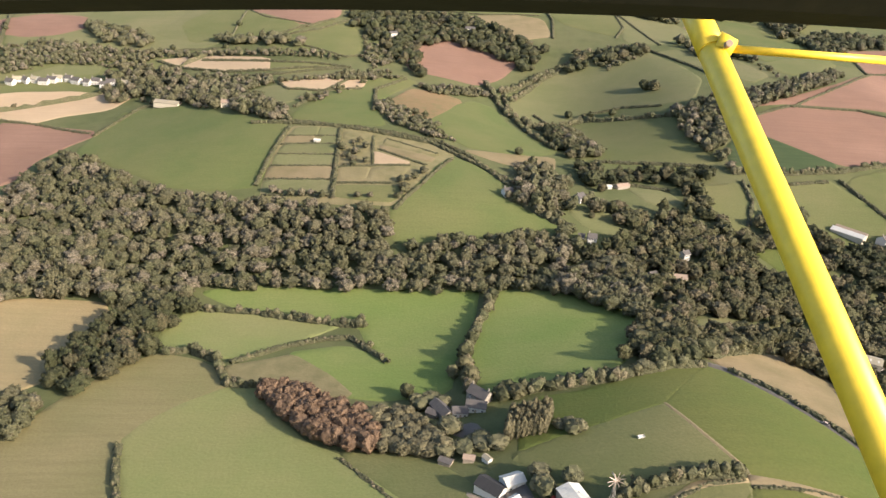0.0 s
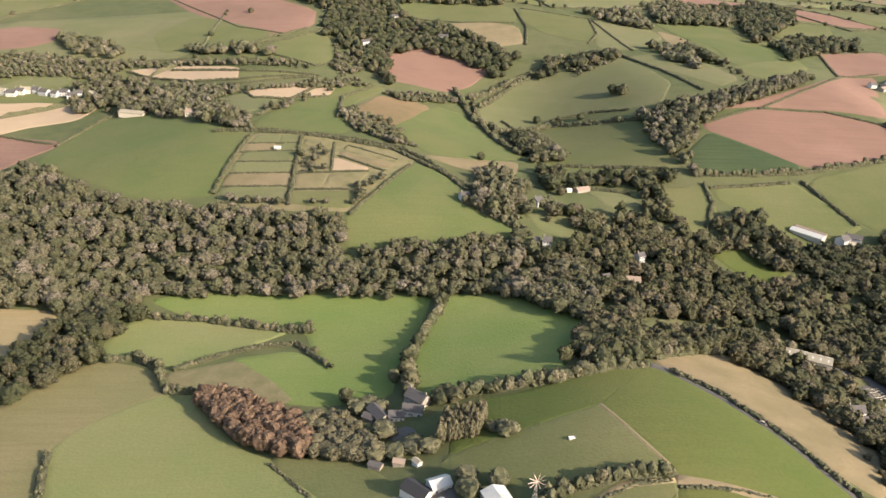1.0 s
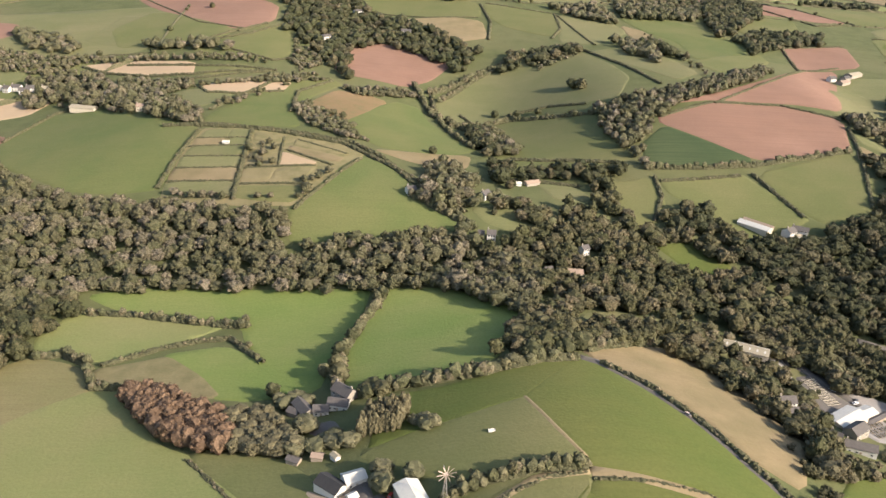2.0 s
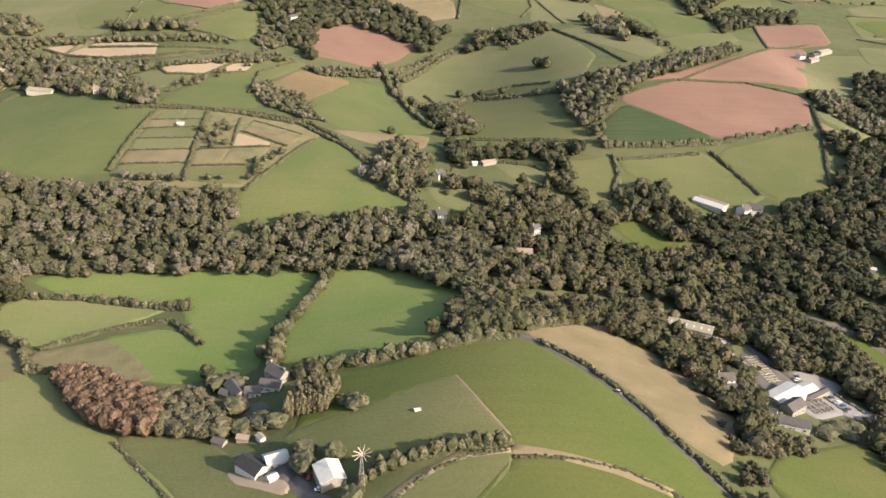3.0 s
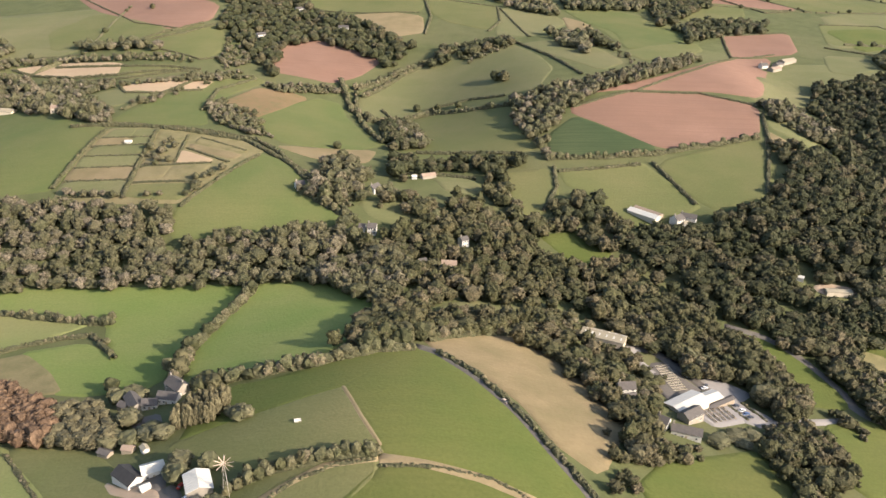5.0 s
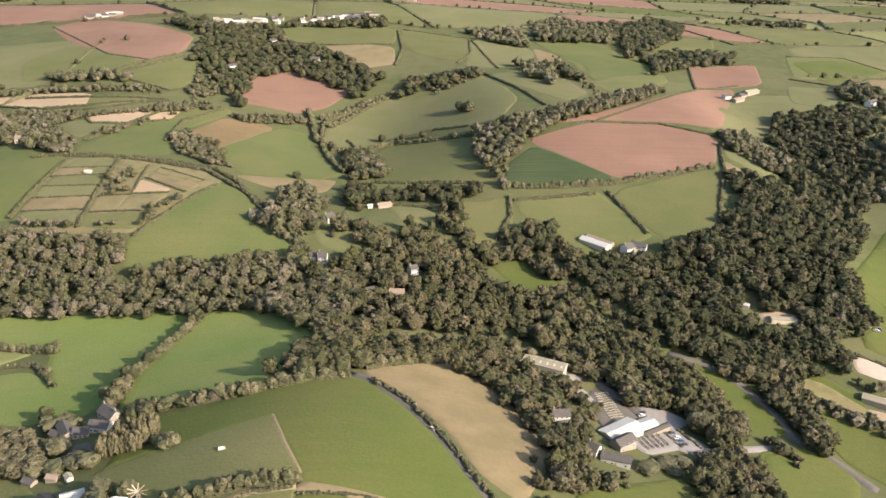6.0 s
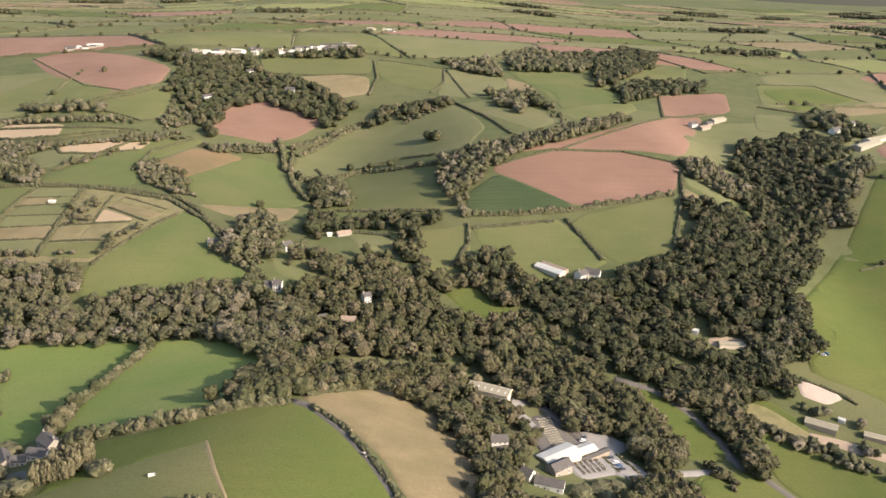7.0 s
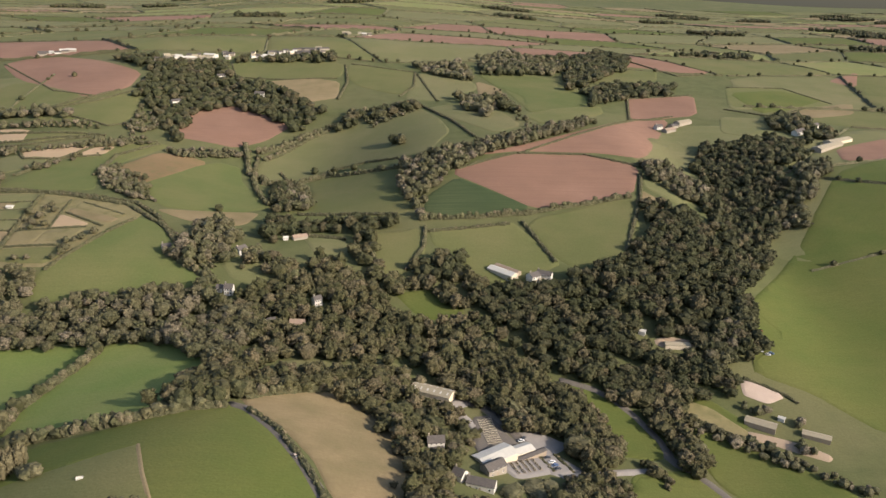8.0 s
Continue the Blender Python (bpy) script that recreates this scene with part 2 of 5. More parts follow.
def widened(poly, by):
    """The outline pushed outwards, under the hedges that bound it."""
    turn = 1 if sum(ax * by_ - bx * ay for (ax, ay), (bx, by_) in zip(poly, poly[1:] + poly[:1])) > 0 else -1
    out = []
    for (ax, ay), (x, y), (bx, by_) in zip(poly[-1:] + poly[:-1], poly, poly[1:] + poly[:1]):
        dx, dy = bx - ax, by_ - ay
        size = math.hypot(dx, dy) or 1.0
        out.append((x + turn * by * dy / size, y - turn * by * dx / size))
    return out


def sheet(name, poly, lift, step, material):
    """A patch of ground cover laid over the land, with a low edge of its own."""
    bm = bmesh.new()
    face = bm.faces.new([bm.verts.new((x, y, 0)) for x, y in poly])
    bmesh.ops.triangulate(bm, faces=[face])
    for axis in (0, 1):
        low, high = min(p[axis] for p in poly), max(p[axis] for p in poly)
        v = math.ceil(low / step) * step
        while v < high:
            co, no = [0, 0, 0], [0, 0, 0]
            co[axis], no[axis] = v, 1
            bmesh.ops.bisect_plane(bm, geom=bm.verts[:] + bm.edges[:] + bm.faces[:], plane_co=co, plane_no=no)
            v += step
    for v in bm.verts:
        v.co.z = height(v.co.x, v.co.y) + lift
    rim = bmesh.ops.extrude_edge_only(bm, edges=[e for e in bm.edges if e.is_boundary])
    low_verts = [v for v in rim["geom"] if isinstance(v, bmesh.types.BMVert)]
    turn = 1 if sum(ax * by - bx * ay for (ax, ay), (bx, by) in zip(poly, poly[1:] + poly[:1])) > 0 else -1
    for v in low_verts:
        gap, nx_, ny_ = min((abs((v.co.x - ax) * (by - ay) - (v.co.y - ay) * (bx - ax)) / (math.hypot(bx - ax, by - ay) or 1)
                             + max(0.0, math.hypot(v.co.x - (ax + bx) / 2, v.co.y - (ay + by) / 2) - math.hypot(bx - ax, by - ay) / 2) * 4,
                             turn * (by - ay), -turn * (bx - ax)) for (ax, ay), (bx, by) in zip(poly, poly[1:] + poly[:1]))
        size = math.hypot(nx_, ny_) or 1.0
        v.co += Vector((2.4 * nx_ / size, 2.4 * ny_ / size, -1.0))
    bmesh.ops.recalc_face_normals(bm, faces=bm.faces)
    for f in bm.faces:
        f.smooth = abs(f.normal.z) > 0.5
        if f.normal.z < -0.1:
            f.normal_flip()
    return part(name, bm, material)


def field(kind, poly, lift=0.5):
    FIELDS.append(poly)
    if lift == 0.5 and kind not in ("gravel", "earth", "tarmac", "sand"):
        poly, lift = widened(poly, 2.2), 0.361 + 0.0031 * len(FIELDS)
    elif lift == 0.5:
        lift = 0.75
    return tagged(sheet("field", poly if lift in (0.52, 0.55, 0.58) else softened(poly), lift, 24.0 if lift == 0.3 else 4.0 if lift in (0.52, 0.55, 0.58) else 7.0, kind), FIELD_LABEL[kind], "field", kind="structure")


# ---- trees ----
ICO = bmesh.new()
bmesh.ops.create_icosphere(ICO, subdivisions=1, radius=1)
ICO_V, ICO_F = np.array([v.co[:] for v in ICO.verts]), np.array([[v.index for v in f.verts] for f in ICO.faces])
ICO.free()
ICO = bmesh.new()
bmesh.ops.create_icosphere(ICO, subdivisions=2, radius=1)
BALL_V, BALL_F = np.array([v.co[:] for v in ICO.verts]), np.array([[v.index for v in f.verts] for f in ICO.faces])
ICO.free()
rng = np.random.default_rng(7)


def crown(clumps, leaves, slim=1.0, body=0, core_size=0.43, leaf=0.05):
    """A crown of height 1 and radius about 0.5: a lumpy dome, smaller domes growing out of it, and many loose sprays of leaf."""
    vs, fs, count = [], [], 0

    def add(v, f):
        nonlocal count
        vs.append(v)
        fs.append(f + count)
        count += len(v)

    body_v, body_f = ((ICO_V, ICO_F), (BALL_V, BALL_F))[body]
    shift = rng.uniform(0, 50, 3)
    lumps = np.array([1 + 0.30 * noise.noise(Vector(v * 1.3 + shift)) + 0.34 * noise.noise(Vector(v * 3.1 + shift)) + rng.uniform(-0.05, 0.05) for v in body_v])[:, None]
    dome = body_v * lumps * (core_size * slim, core_size * slim, 0.45) + (0, 0, 0.48)
    add(dome, body_f)
    centres = []
    for k in range(clumps):
        a, up = k * 2.4 + rng.uniform(-0.5, 0.5), -0.65 + 1.6 * (k + 0.5) / clumps + rng.uniform(-0.1, 0.1)
        r = 0.40 * math.sqrt(max(0.0, 1 - min(1, abs(up)) ** 2)) + 0.02
        c = np.array((r * slim * math.cos(a), r * slim * math.sin(a), 0.50 + 0.36 * up))
        size = rng.uniform(0.07, 0.15) if clumps < 12 else rng.uniform(0.06, 0.125)
        centres.append((c, size))
        add(ICO_V * size * (1, 1, 0.9) * rng.uniform(0.84, 1.16, (len(ICO_V), 1)) + c, ICO_F)
    for k in range(leaves):
        if k % 2:
            c, size = centres[rng.integers(len(centres))]
            d = rng.normal(size=3)
            d[2] = abs(d[2]) * 0.8 - 0.1
            d /= np.linalg.norm(d)
            p = c + d * size * rng.uniform(0.9, 1.2)
        else:
            p = dome[body_f[rng.integers(len(body_f))]].T @ rng.dirichlet((1, 1, 1))
            d = p - (0, 0, 0.42)
            d = d / np.linalg.norm(d)
            p = p + d * rng.uniform(0.0, 0.05)
        u = np.cross(d, rng.normal(size=3))
        u = u / np.linalg.norm(u) * rng.uniform(0.7, 1.35) * leaf
        w = np.cross(d + rng.normal(size=3) * 0.5, u)
        w = w / np.linalg.norm(w) * rng.uniform(0.7, 1.35) * leaf
        add(np.array((p - u, p + u * 0.8, p + w * 1.3)), np.array(((0, 1, 2),)))
    return np.concatenate(vs), np.concatenate(fs)


CROWNS = [crown(11, 260, 1.0, 0) for _ in range(18)]
ROUGH = [crown(6, 130, 1.0, 0, 0.43, 0.065) for _ in range(16)]
BUSHES = [crown(2, 44, 1.0, 0, 0.44, 0.09) for _ in range(14)]
# strips of ground that stay free of trees: a rough clearing, the shaded lane and the foot of the bank
GLADES = [
    [(170, 434), (192, 444), (214, 447), (244, 451)],
    [(173, 444), (196, 453), (207, 455)],
    [(318, 502), (339, 483), (366, 458), (384, 449)],
    [(385, 492), (415, 480), (443, 465), (464, 450), (475, 438)],
    [(289, 573), (325, 514), (347, 496)],
]


def stand(name, spots, material, shapes, label, category="trees"):
    """Many trees joined: spots of x, y, height, width."""
    vs, fs, ts, count = [], [], [], 0
    for x, y, tall, wide in spots:
        v, f = shapes[rng.integers(len(shapes))]
        a = rng.uniform(0, 6.28)
        c, s = math.cos(a), math.sin(a)
        z = height(x, y)
        px, py = v[:, 0] * wide, v[:, 1] * wide
        vs.append(np.stack((x + c * px - s * py, y + s * px + c * py, z + v[:, 2] * tall), 1))
        fs.append(f + count)
        ts.append(np.full(len(v), rng.uniform()))
        count += len(v)
    return tagged(raw(name, np.concatenate(vs), np.concatenate(fs), material, smooth=False, tint=np.concatenate(ts)), label, category, kind="stuff")


WOOD_LABEL = {
    "mixed": "dense broadleaf wood turning brown in autumn", "dark": "dark green broadleaf wood along the valley",
    "scrub": "grey-brown scrub and gorse on open ground",
    "sparse": "scattered trees and scrub between fields",
}


def built(x, y):
    return any(abs(x - px) < half and -13 < y - py < 6 for px, py, half in PLOTS)


def open_strip(x, y, near=4.5):
    """Whether a place lies within a few metres of a glade's line."""
    for glade in GLADES:
        for (ax, ay), (bx, by) in zip(glade, glade[1:]):
            u = ((x - ax) * (bx - ax) + (y - ay) * (by - ay)) / ((bx - ax) ** 2 + (by - ay) ** 2)
            u = min(max(u, 0.0), 1.0)
            if math.hypot(x - ax - u * (bx - ax), y - ay - u * (by - ay)) < near:
                return True
    return False


def wood(kind, poly):
    gap = {"mixed": 8.6, "dark": 8.8, "sparse": 9.0, "scrub": 5.2}[kind]
    x0, x1, y0, y1 = min(p[0] for p in poly), max(p[0] for p in poly), min(p[1] for p in poly), max(p[1] for p in poly)
    far = y0 > 880
    gap *= 1.35 if far else 1
    spots, y, odd = [], y0, 0
    while y < y1:
        x = x0 + (gap / 2 if odd else 0)
        while x < x1:
            px, py = x + rng.uniform(-0.42, 0.42) * gap, y + rng.uniform(-0.42, 0.42) * gap
            if inside(px, py, poly) and rng.uniform() < 0.97 and not built(px, py) and not open_strip(px, py):
                low = kind in ("sparse", "scrub")
                tall = rng.uniform(2.5, 7.5) if low else 10.5 + 3.0 * noise.noise(Vector((px / 30, py / 30, 0.5))) + rng.uniform(-2.2, 2.2) + (3.0 if rng.uniform() < 0.1 else 0)
                spots.append((px, py, tall, tall * rng.uniform(0.95, 1.4) if low else (0.85 * gap + 0.36 * tall) * rng.uniform(0.72, 1.28)))
            x += gap
        y, odd = y + gap * 0.87, not odd
    if spots:
        leaf = "dark" if kind == "dark" else "valley" if 100 < sum(p[0] for p in poly) / len(poly) < 480 and y1 < 700 else "mixed"
        stand("wood", spots, leaf, BUSHES if far or kind == "scrub" else ROUGH if y0 > 540 else CROWNS, WOOD_LABEL[kind], "wood")


def along(line, step):
    """Points every so many metres on a line, with its direction."""
    out, left = [], 0.0
    for (ax, ay), (bx, by) in zip(line, line[1:]):
        size = math.hypot(bx - ax, by - ay)
        d = left
        while d < size:
            out.append((ax + (bx - ax) * d / size, ay + (by - ay) * d / size, (bx - ax) / size, (by - ay) / size))
            d += step
        left = d - size
    return out


def hedge(tall, line):
    """A hedge: a ragged bank of leaf, with bushes and small trees growing out of the taller ones."""
    wide = 0.5 * tall + 0.7
    rows = along(line, 1.8)
    if len(rows) < 3:
        return
    vs, fs, n = [], [], 7
    for k, (x, y, dx, dy) in enumerate(rows):
        z, s = height(x, y), 1 + 0.25 * math.sin(k * 0.7) * math.sin(k * 0.23)
        for i in range(n):
            a = math.pi * i / (n - 1)
            r = rng.uniform(0.75, 1.2) * s
            off = math.cos(a) * wide * r
            vs.append((x - dy * off, y + dx * off, z - 0.2 + math.sin(a) * 0.8 * tall * r))
    for k in range(len(rows) - 1):
        for i in range(n - 1):
            a = k * n + i
            fs += [(a, a + n, a + n + 1), (a, a + n + 1, a + 1)]
    count = len(vs)
    tints = [0.35] * count
    vs, fs = [np.array(vs)], [np.array(fs)]
    for x, y, dx, dy in along(line, 2.2 if tall < 4 else 3.4):
        v, f = BUSHES[rng.integers(len(BUSHES))]
        size = tall * rng.uniform(0.75, 1.15) if tall < 4 else tall * rng.uniform(0.8, 1.9)
        off = rng.uniform(-0.5, 0.5) * wide
        w = max(size * 0.9, 2.2) * rng.uniform(0.8, 1.2)
        vs.append(np.stack((x - dy * off + v[:, 0] * w, y + dx * off + v[:, 1] * w, height(x, y) + v[:, 2] * size), 1))
        fs.append(f + count)
        tints += [rng.uniform()] * len(v)
        count += len(v)
    what = "low clipped field hedge" if tall < 2 else "field hedge of thorn and bramble" if tall < 4 else "tall overgrown hedge with small trees"
    return tagged(raw("hedge", np.concatenate(vs), np.concatenate(fs), "hedge", smooth=False, tint=tints), what, "hedge")


# ---- fields, hedges and woods ----
field("sward", [(-318, 719), (-309, 784), (-310, 824), (-246, 821), (-182, 767), (-127, 731), (-132, 686), (-137, 628), (-170, 626), (-210, 636), (-246, 662), (-279, 686)])
field("scrub", [(-125, 731), (-80, 730), (15, 701), (23, 678), (-2, 615), (-21, 588), (-70, 596), (-128, 611), (-129, 629), (-129, 683)])
field("sward", [(23, 671), (38, 662), (68, 621), (105, 578), (108, 566), (77, 556), (48, 552), (14, 551), (-17, 549), (-22, 568), (-21, 584), (-2, 615), (11, 648)])
field("sward", [(-130, 756), (-120, 786), (-94, 856), (-62, 907), (-32, 933), (-15, 919), (-41, 861), (-51, 822), (-50, 781), (-40, 744), (-82, 742)])
field("sward", [(0, 780), (26, 843), (49, 887), (71, 885), (80, 838), (96, 804), (118, 798), (125, 745), (98, 718), (65, 712), (39, 709), (19, 732)])
field("hay", [(34, 698), (65, 704), (120, 723), (112, 683), (93, 673), (63, 681)])
field("red", [(-32, 1042), (-1, 1105), (29, 1106), (66, 1075), (106, 1067), (109, 1040), (84, 988), (54, 952), (14, 957), (-20, 963), (-31, 1005)])
field("olive", [(95, 925), (140, 994), (179, 1033), (234, 1068), (273, 1078), (302, 994), (311, 929), (285, 865), (248, 872), (205, 898), (175, 898), (141, 854), (98, 831), (93, 883)])
field("pasture", [(156, 855), (188, 868), (216, 860), (256, 829), (264, 754), (267, 708), (228, 695), (178, 700), (147, 697), (142, 731), (167, 764), (166, 808)])
field("bracken", [(-39, 828), (-17, 889), (8, 891), (36, 880), (17, 819), (-6, 762), (-30, 768), (-43, 794)])
field("stubble", [(-325, 986), (-279, 990), (-189, 964), (-180, 924), (-231, 931), (-291, 960)])
field("pasture", [(-184, 953), (-121, 950), (-104, 938), (-152, 918), (-178, 924)])
field("stubble", [(-491, 861), (-442, 883), (-389, 890), (-319, 875), (-330, 837), (-373, 819), (-393, 798), (-465, 808)])
field("red", [(-425, 796), (-390, 791), (-326, 772), (-318, 758), (-337, 730), (-350, 700), (-350, 657), (-354, 645)])
field("red", [(-585, 1140), (-537, 1171), (-476, 1155), (-448, 1114), (-482, 1075), (-522, 1066), (-558, 1081)])
field("olive", [(-356, 1078), (-343, 1123), (-336, 1183), (-269, 1162), (-165, 1092), (-202, 1052), (-245, 1052), (-272, 1047), (-317, 1054)])
field("red", [(-286, 1189), (-132, 1198), (-134, 1140), (-164, 1097), (-225, 1139)])
field("pasture", [(-202, 1012), (-160, 1055), (-132, 1127), (-104, 1073), (-85, 1022), (-109, 987), (-155, 978)])
field("stubble", [(-161, 876), (-123, 888), (-68, 900), (-72, 870), (-118, 851), (-148, 855)])
field("olive", [(-193, 843), (-167, 863), (-123, 850), (-123, 825), (-144, 800), (-176, 819)])
field("lush", [(-149, 503), (-122, 508), (-74, 503), (-16, 496), (40, 494), (35, 462), (23, 418), (18, 371), (-16, 368), (-34, 372), (-57, 403), (-75, 421), (-43, 428), (-15, 408), (-29, 438), (-34, 454), (-50, 460), (-81, 470), (-113, 480)])
field("lush", [(54, 493), (84, 489), (112, 476), (138, 453), (127, 412), (111, 380), (80, 366), (50, 364), (32, 371), (33, 403), (40, 449)])
field("meadow", [(-159, 447), (-150, 478), (-128, 480), (-88, 467), (-48, 456), (-63, 447), (-82, 432), (-106, 417), (-120, 419), (-136, 429), (-150, 423)])
field("scrub", [(-110, 404), (-88, 411), (-74, 418), (-49, 393), (-34, 372), (-53, 373), (-80, 388), (-99, 387)])
field("olivebrown", [(-235, 290), (-218, 325), (-200, 334), (-188, 366), (-172, 397), (-154, 419), (-131, 411), (-113, 399), (-105, 382), (-122, 367), (-140, 339), (-144, 324), (-131, 284), (-119, 249), (-210, 250)])
field("stubbleolive", [(-325, 468), (-276, 478), (-256, 483), (-211, 483), (-202, 467), (-208, 437), (-216, 409), (-210, 387), (-224, 372), (-257, 350)])
field("meadow", [(-142, 328), (-136, 344), (-121, 364), (-104, 379), (-89, 382), (-73, 350), (-52, 323), (-35, 313), (-8, 282), (16, 251), (-26, 241), (-109, 242)])
field("pasture", [(-36, 318), (2, 312), (21, 292), (36, 270), (58, 258), (66, 250), (64, 230), (43, 234), (13, 265)])
field("grass", [(123, 332), (158, 378), (168, 371), (185, 347), (204, 316), (216, 289), (228, 269), (233, 253), (218, 249), (191, 268), (163, 274), (145, 278)], 0.58)
field("grass", [(55, 334), (60, 348), (68, 352), (86, 353), (108, 359), (138, 374), (159, 384), (159, 376), (123, 332), (93, 320), (72, 314), (52, 307)], 0.52)
field("pasture", [(50, 305), (72, 314), (93, 320), (123, 332), (145, 278), (133, 281), (109, 278), (86, 276), (55, 294), (48, 302)], 0.55)
field("hay", [(165, 390), (188, 406), (220, 412), (242, 402), (260, 363), (263, 334), (238, 282), (224, 299), (213, 328), (191, 362), (171, 382)])
field("pasture", [(88, 243), (105, 261), (121, 270), (143, 272), (139, 262), (123, 241)])
field("grass", [(144, 266), (165, 266), (187, 260), (212, 254), (219, 246), (193, 225), (150, 217), (119, 225), (126, 242)])
field("red", [(314, 797), (379, 838), (454, 842), (506, 813), (481, 741), (414, 714), (380, 706), (343, 749), (313, 783)])
field("red", [(342, 835), (398, 872), (488, 950), (563, 1038), (615, 1055), (560, 934), (520, 845), (464, 856), (382, 853)])
field("red", [(590, 1170), (704, 1215), (664, 1084), (561, 1044)])
field("crop", [(284, 734), (312, 772), (339, 740), (375, 703), (335, 688), (299, 693), (279, 703)])
field("pasture", [(281, 662), (354, 674), (368, 643), (387, 604), (350, 586), (321, 579), (303, 626), (285, 640)])
field("pasture", [(369, 674), (478, 730), (467, 665), (447, 622), (398, 600), (386, 619)])
field("pasture", [(232, 656), (272, 665), (273, 625), (259, 592), (240, 587), (234, 612)])
# next two meadows lie in shade, carried by the darker grass colour
field("grass", [(253, 558), (280, 565), (301, 540), (289, 527), (269, 534)])
field("grass", [(366, 455), (388, 452), (407, 427), (421, 403), (408, 388), (385, 390), (378, 429)])
field("grass", [(438, 422), (468, 403), (496, 381), (519, 356), (464, 340), (444, 365), (438, 396)])
# hillside facing away from the sun, its shade put into the grass colour
field("grass", [(802, 842), (721, 796), (628, 665), (530, 550), (548, 517), (502, 475), (539, 456), (569, 418), (641, 395), (947, 827)])
field("grass", [(390, 366), (414, 375), (429, 356), (382, 342)])
field("pasture", [(-18, 1334), (33, 1363), (126, 1360), (166, 1312), (160, 1244), (82, 1245), (3, 1262)])
field("pasture", [(176, 1321), (274, 1291), (274, 1199), (252, 1149), (195, 1197), (172, 1260)])
field("olive", [(282, 1273), (346, 1295), (370, 1190), (306, 1105), (264, 1110)])
field("hay", [(50, 1231), (117, 1240), (161, 1219), (164, 1143), (126, 1129), (88, 1191)])
field("red", [(-377, 1336), (-336, 1394), (-231, 1328), (-134, 1232), (-128, 1149), (-156, 1100), (-225, 1138), (-306, 1224)])
field("pasture", [(-331, 1114), (-298, 1205), (-169, 1095), (-180, 1051), (-242, 1045), (-299, 1041)])
field("pasture", [(-179, 1028), (-151, 1074), (-117, 1137), (-81, 1043), (-96, 982), (-153, 991)])
field("olive", [(292, 1061), (335, 1082), (383, 1039), (399, 958), (366, 918), (332, 975)])
field("pasture", [(381, 1290), (447, 1304), (512, 1261), (508, 1108), (428, 1041), (416, 1160)])
field("olive", [(168, 418), (176, 446), (197, 458), (212, 450), (245, 467), (258, 459), (216, 426), (182, 411)])
field("olive", [(115, 588), (136, 594), (170, 568), (154, 559), (126, 572)])
field("olive", [(173, 650), (203, 644), (213, 621), (185, 618)])
field("olive", [(788, 1271), (910, 1273), (813, 1146), (732, 1132)])
field("hay", [(814, 1129), (954, 1204), (913, 1128), (836, 1091)])
field("red", [(1003, 1378), (1100, 1467), (1028, 1336)])
field("red", [(772, 898), (876, 972), (802, 842), (752, 844)])
field("olive", [(562, 915), (599, 956), (606, 903), (601, 860), (573, 853)])
field("olive", [(506, 776), (515, 778), (537, 739), (527, 723), (503, 760)])
field("hay", [(495, 748), (510, 715), (519, 683), (505, 678), (482, 712)])
field("pasture", [(787, 1291), (886, 1302), (917, 1197), (819, 1140), (739, 1150)])
field("olive", [(-478, 910), (-436, 967), (-432, 969), (-424, 938), (-477, 906)])
field("olive", [(-429, 968), (-387, 973), (-385, 947), (-421, 935)])
field("sand", [(491, 464), (497, 462), (514, 450), (501, 444), (489, 452)])
field("earth", [(478, 417), (493, 411), (510, 402), (520, 393), (518, 390), (504, 398), (490, 407), (476, 413)])
field("earth", [(442, 506), (451, 509), (472, 503), (466, 497), (442, 500)])
field("gravel", [(325, 398), (336, 404), (354, 392), (342, 381), (358, 366), (340, 357), (334, 378)])
field("tarmac", [(300, 411), (310, 415), (318, 395), (324, 386), (299, 372), (297, 385)])
field("gravel", [(284, 436), (294, 434), (298, 428), (290, 421), (284, 424)])
field("gravel", [(316, 366), (334, 377), (340, 361), (318, 349), (312, 357)])
field("earth", [(25, 281), (33, 275), (38, 275), (49, 271), (52, 266), (52, 261), (40, 268), (30, 273)])
field("tarmac", [(41, 281), (49, 285), (53, 270), (45, 271)])
field("tarmac", [(52, 271), (60, 265), (69, 251), (62, 252)])
field("tarmac", [(20, 333), (31, 335), (35, 326), (24, 326)])
field("gravel", [(343, 356), (361, 366), (378, 370), (406, 377), (405, 374), (377, 367), (359, 361)])
field("grass", [(447, 450), (462, 443), (478, 424), (469, 418), (452, 433)])
field("olive", [(-119, 728), (-98, 730), (-99, 712), (-122, 711)], 0.9)
field("olive", [(-96, 729), (-79, 727), (-79, 712), (-98, 714)], 0.9)
field("hay", [(-124, 710), (-101, 710), (-100, 698), (-124, 696)], 0.9)
field("olive", [(-92, 709), (-79, 708), (-78, 693), (-98, 693)], 0.9)
field("olive", [(-124, 692), (-79, 692), (-78, 673), (-127, 678)], 0.9)
field("olive", [(-128, 675), (-78, 671), (-78, 652), (-128, 658)], 0.9)
field("hay", [(-130, 656), (-78, 650), (-76, 630), (-130, 638)], 0.9)
field("olive", [(-130, 635), (-76, 627), (-74, 605), (-128, 616)], 0.9)
field("scrub", [(-74, 719), (-49, 714), (-49, 700), (-73, 703)], 0.9)
field("stubble", [(-45, 678), (-10, 652), (-43, 650)], 0.9)
field("scrub", [(-36, 707), (11, 682), (10, 671), (-37, 694)], 0.9)
field("hay", [(-40, 691), (8, 667), (4, 656), (-38, 682)], 0.9)
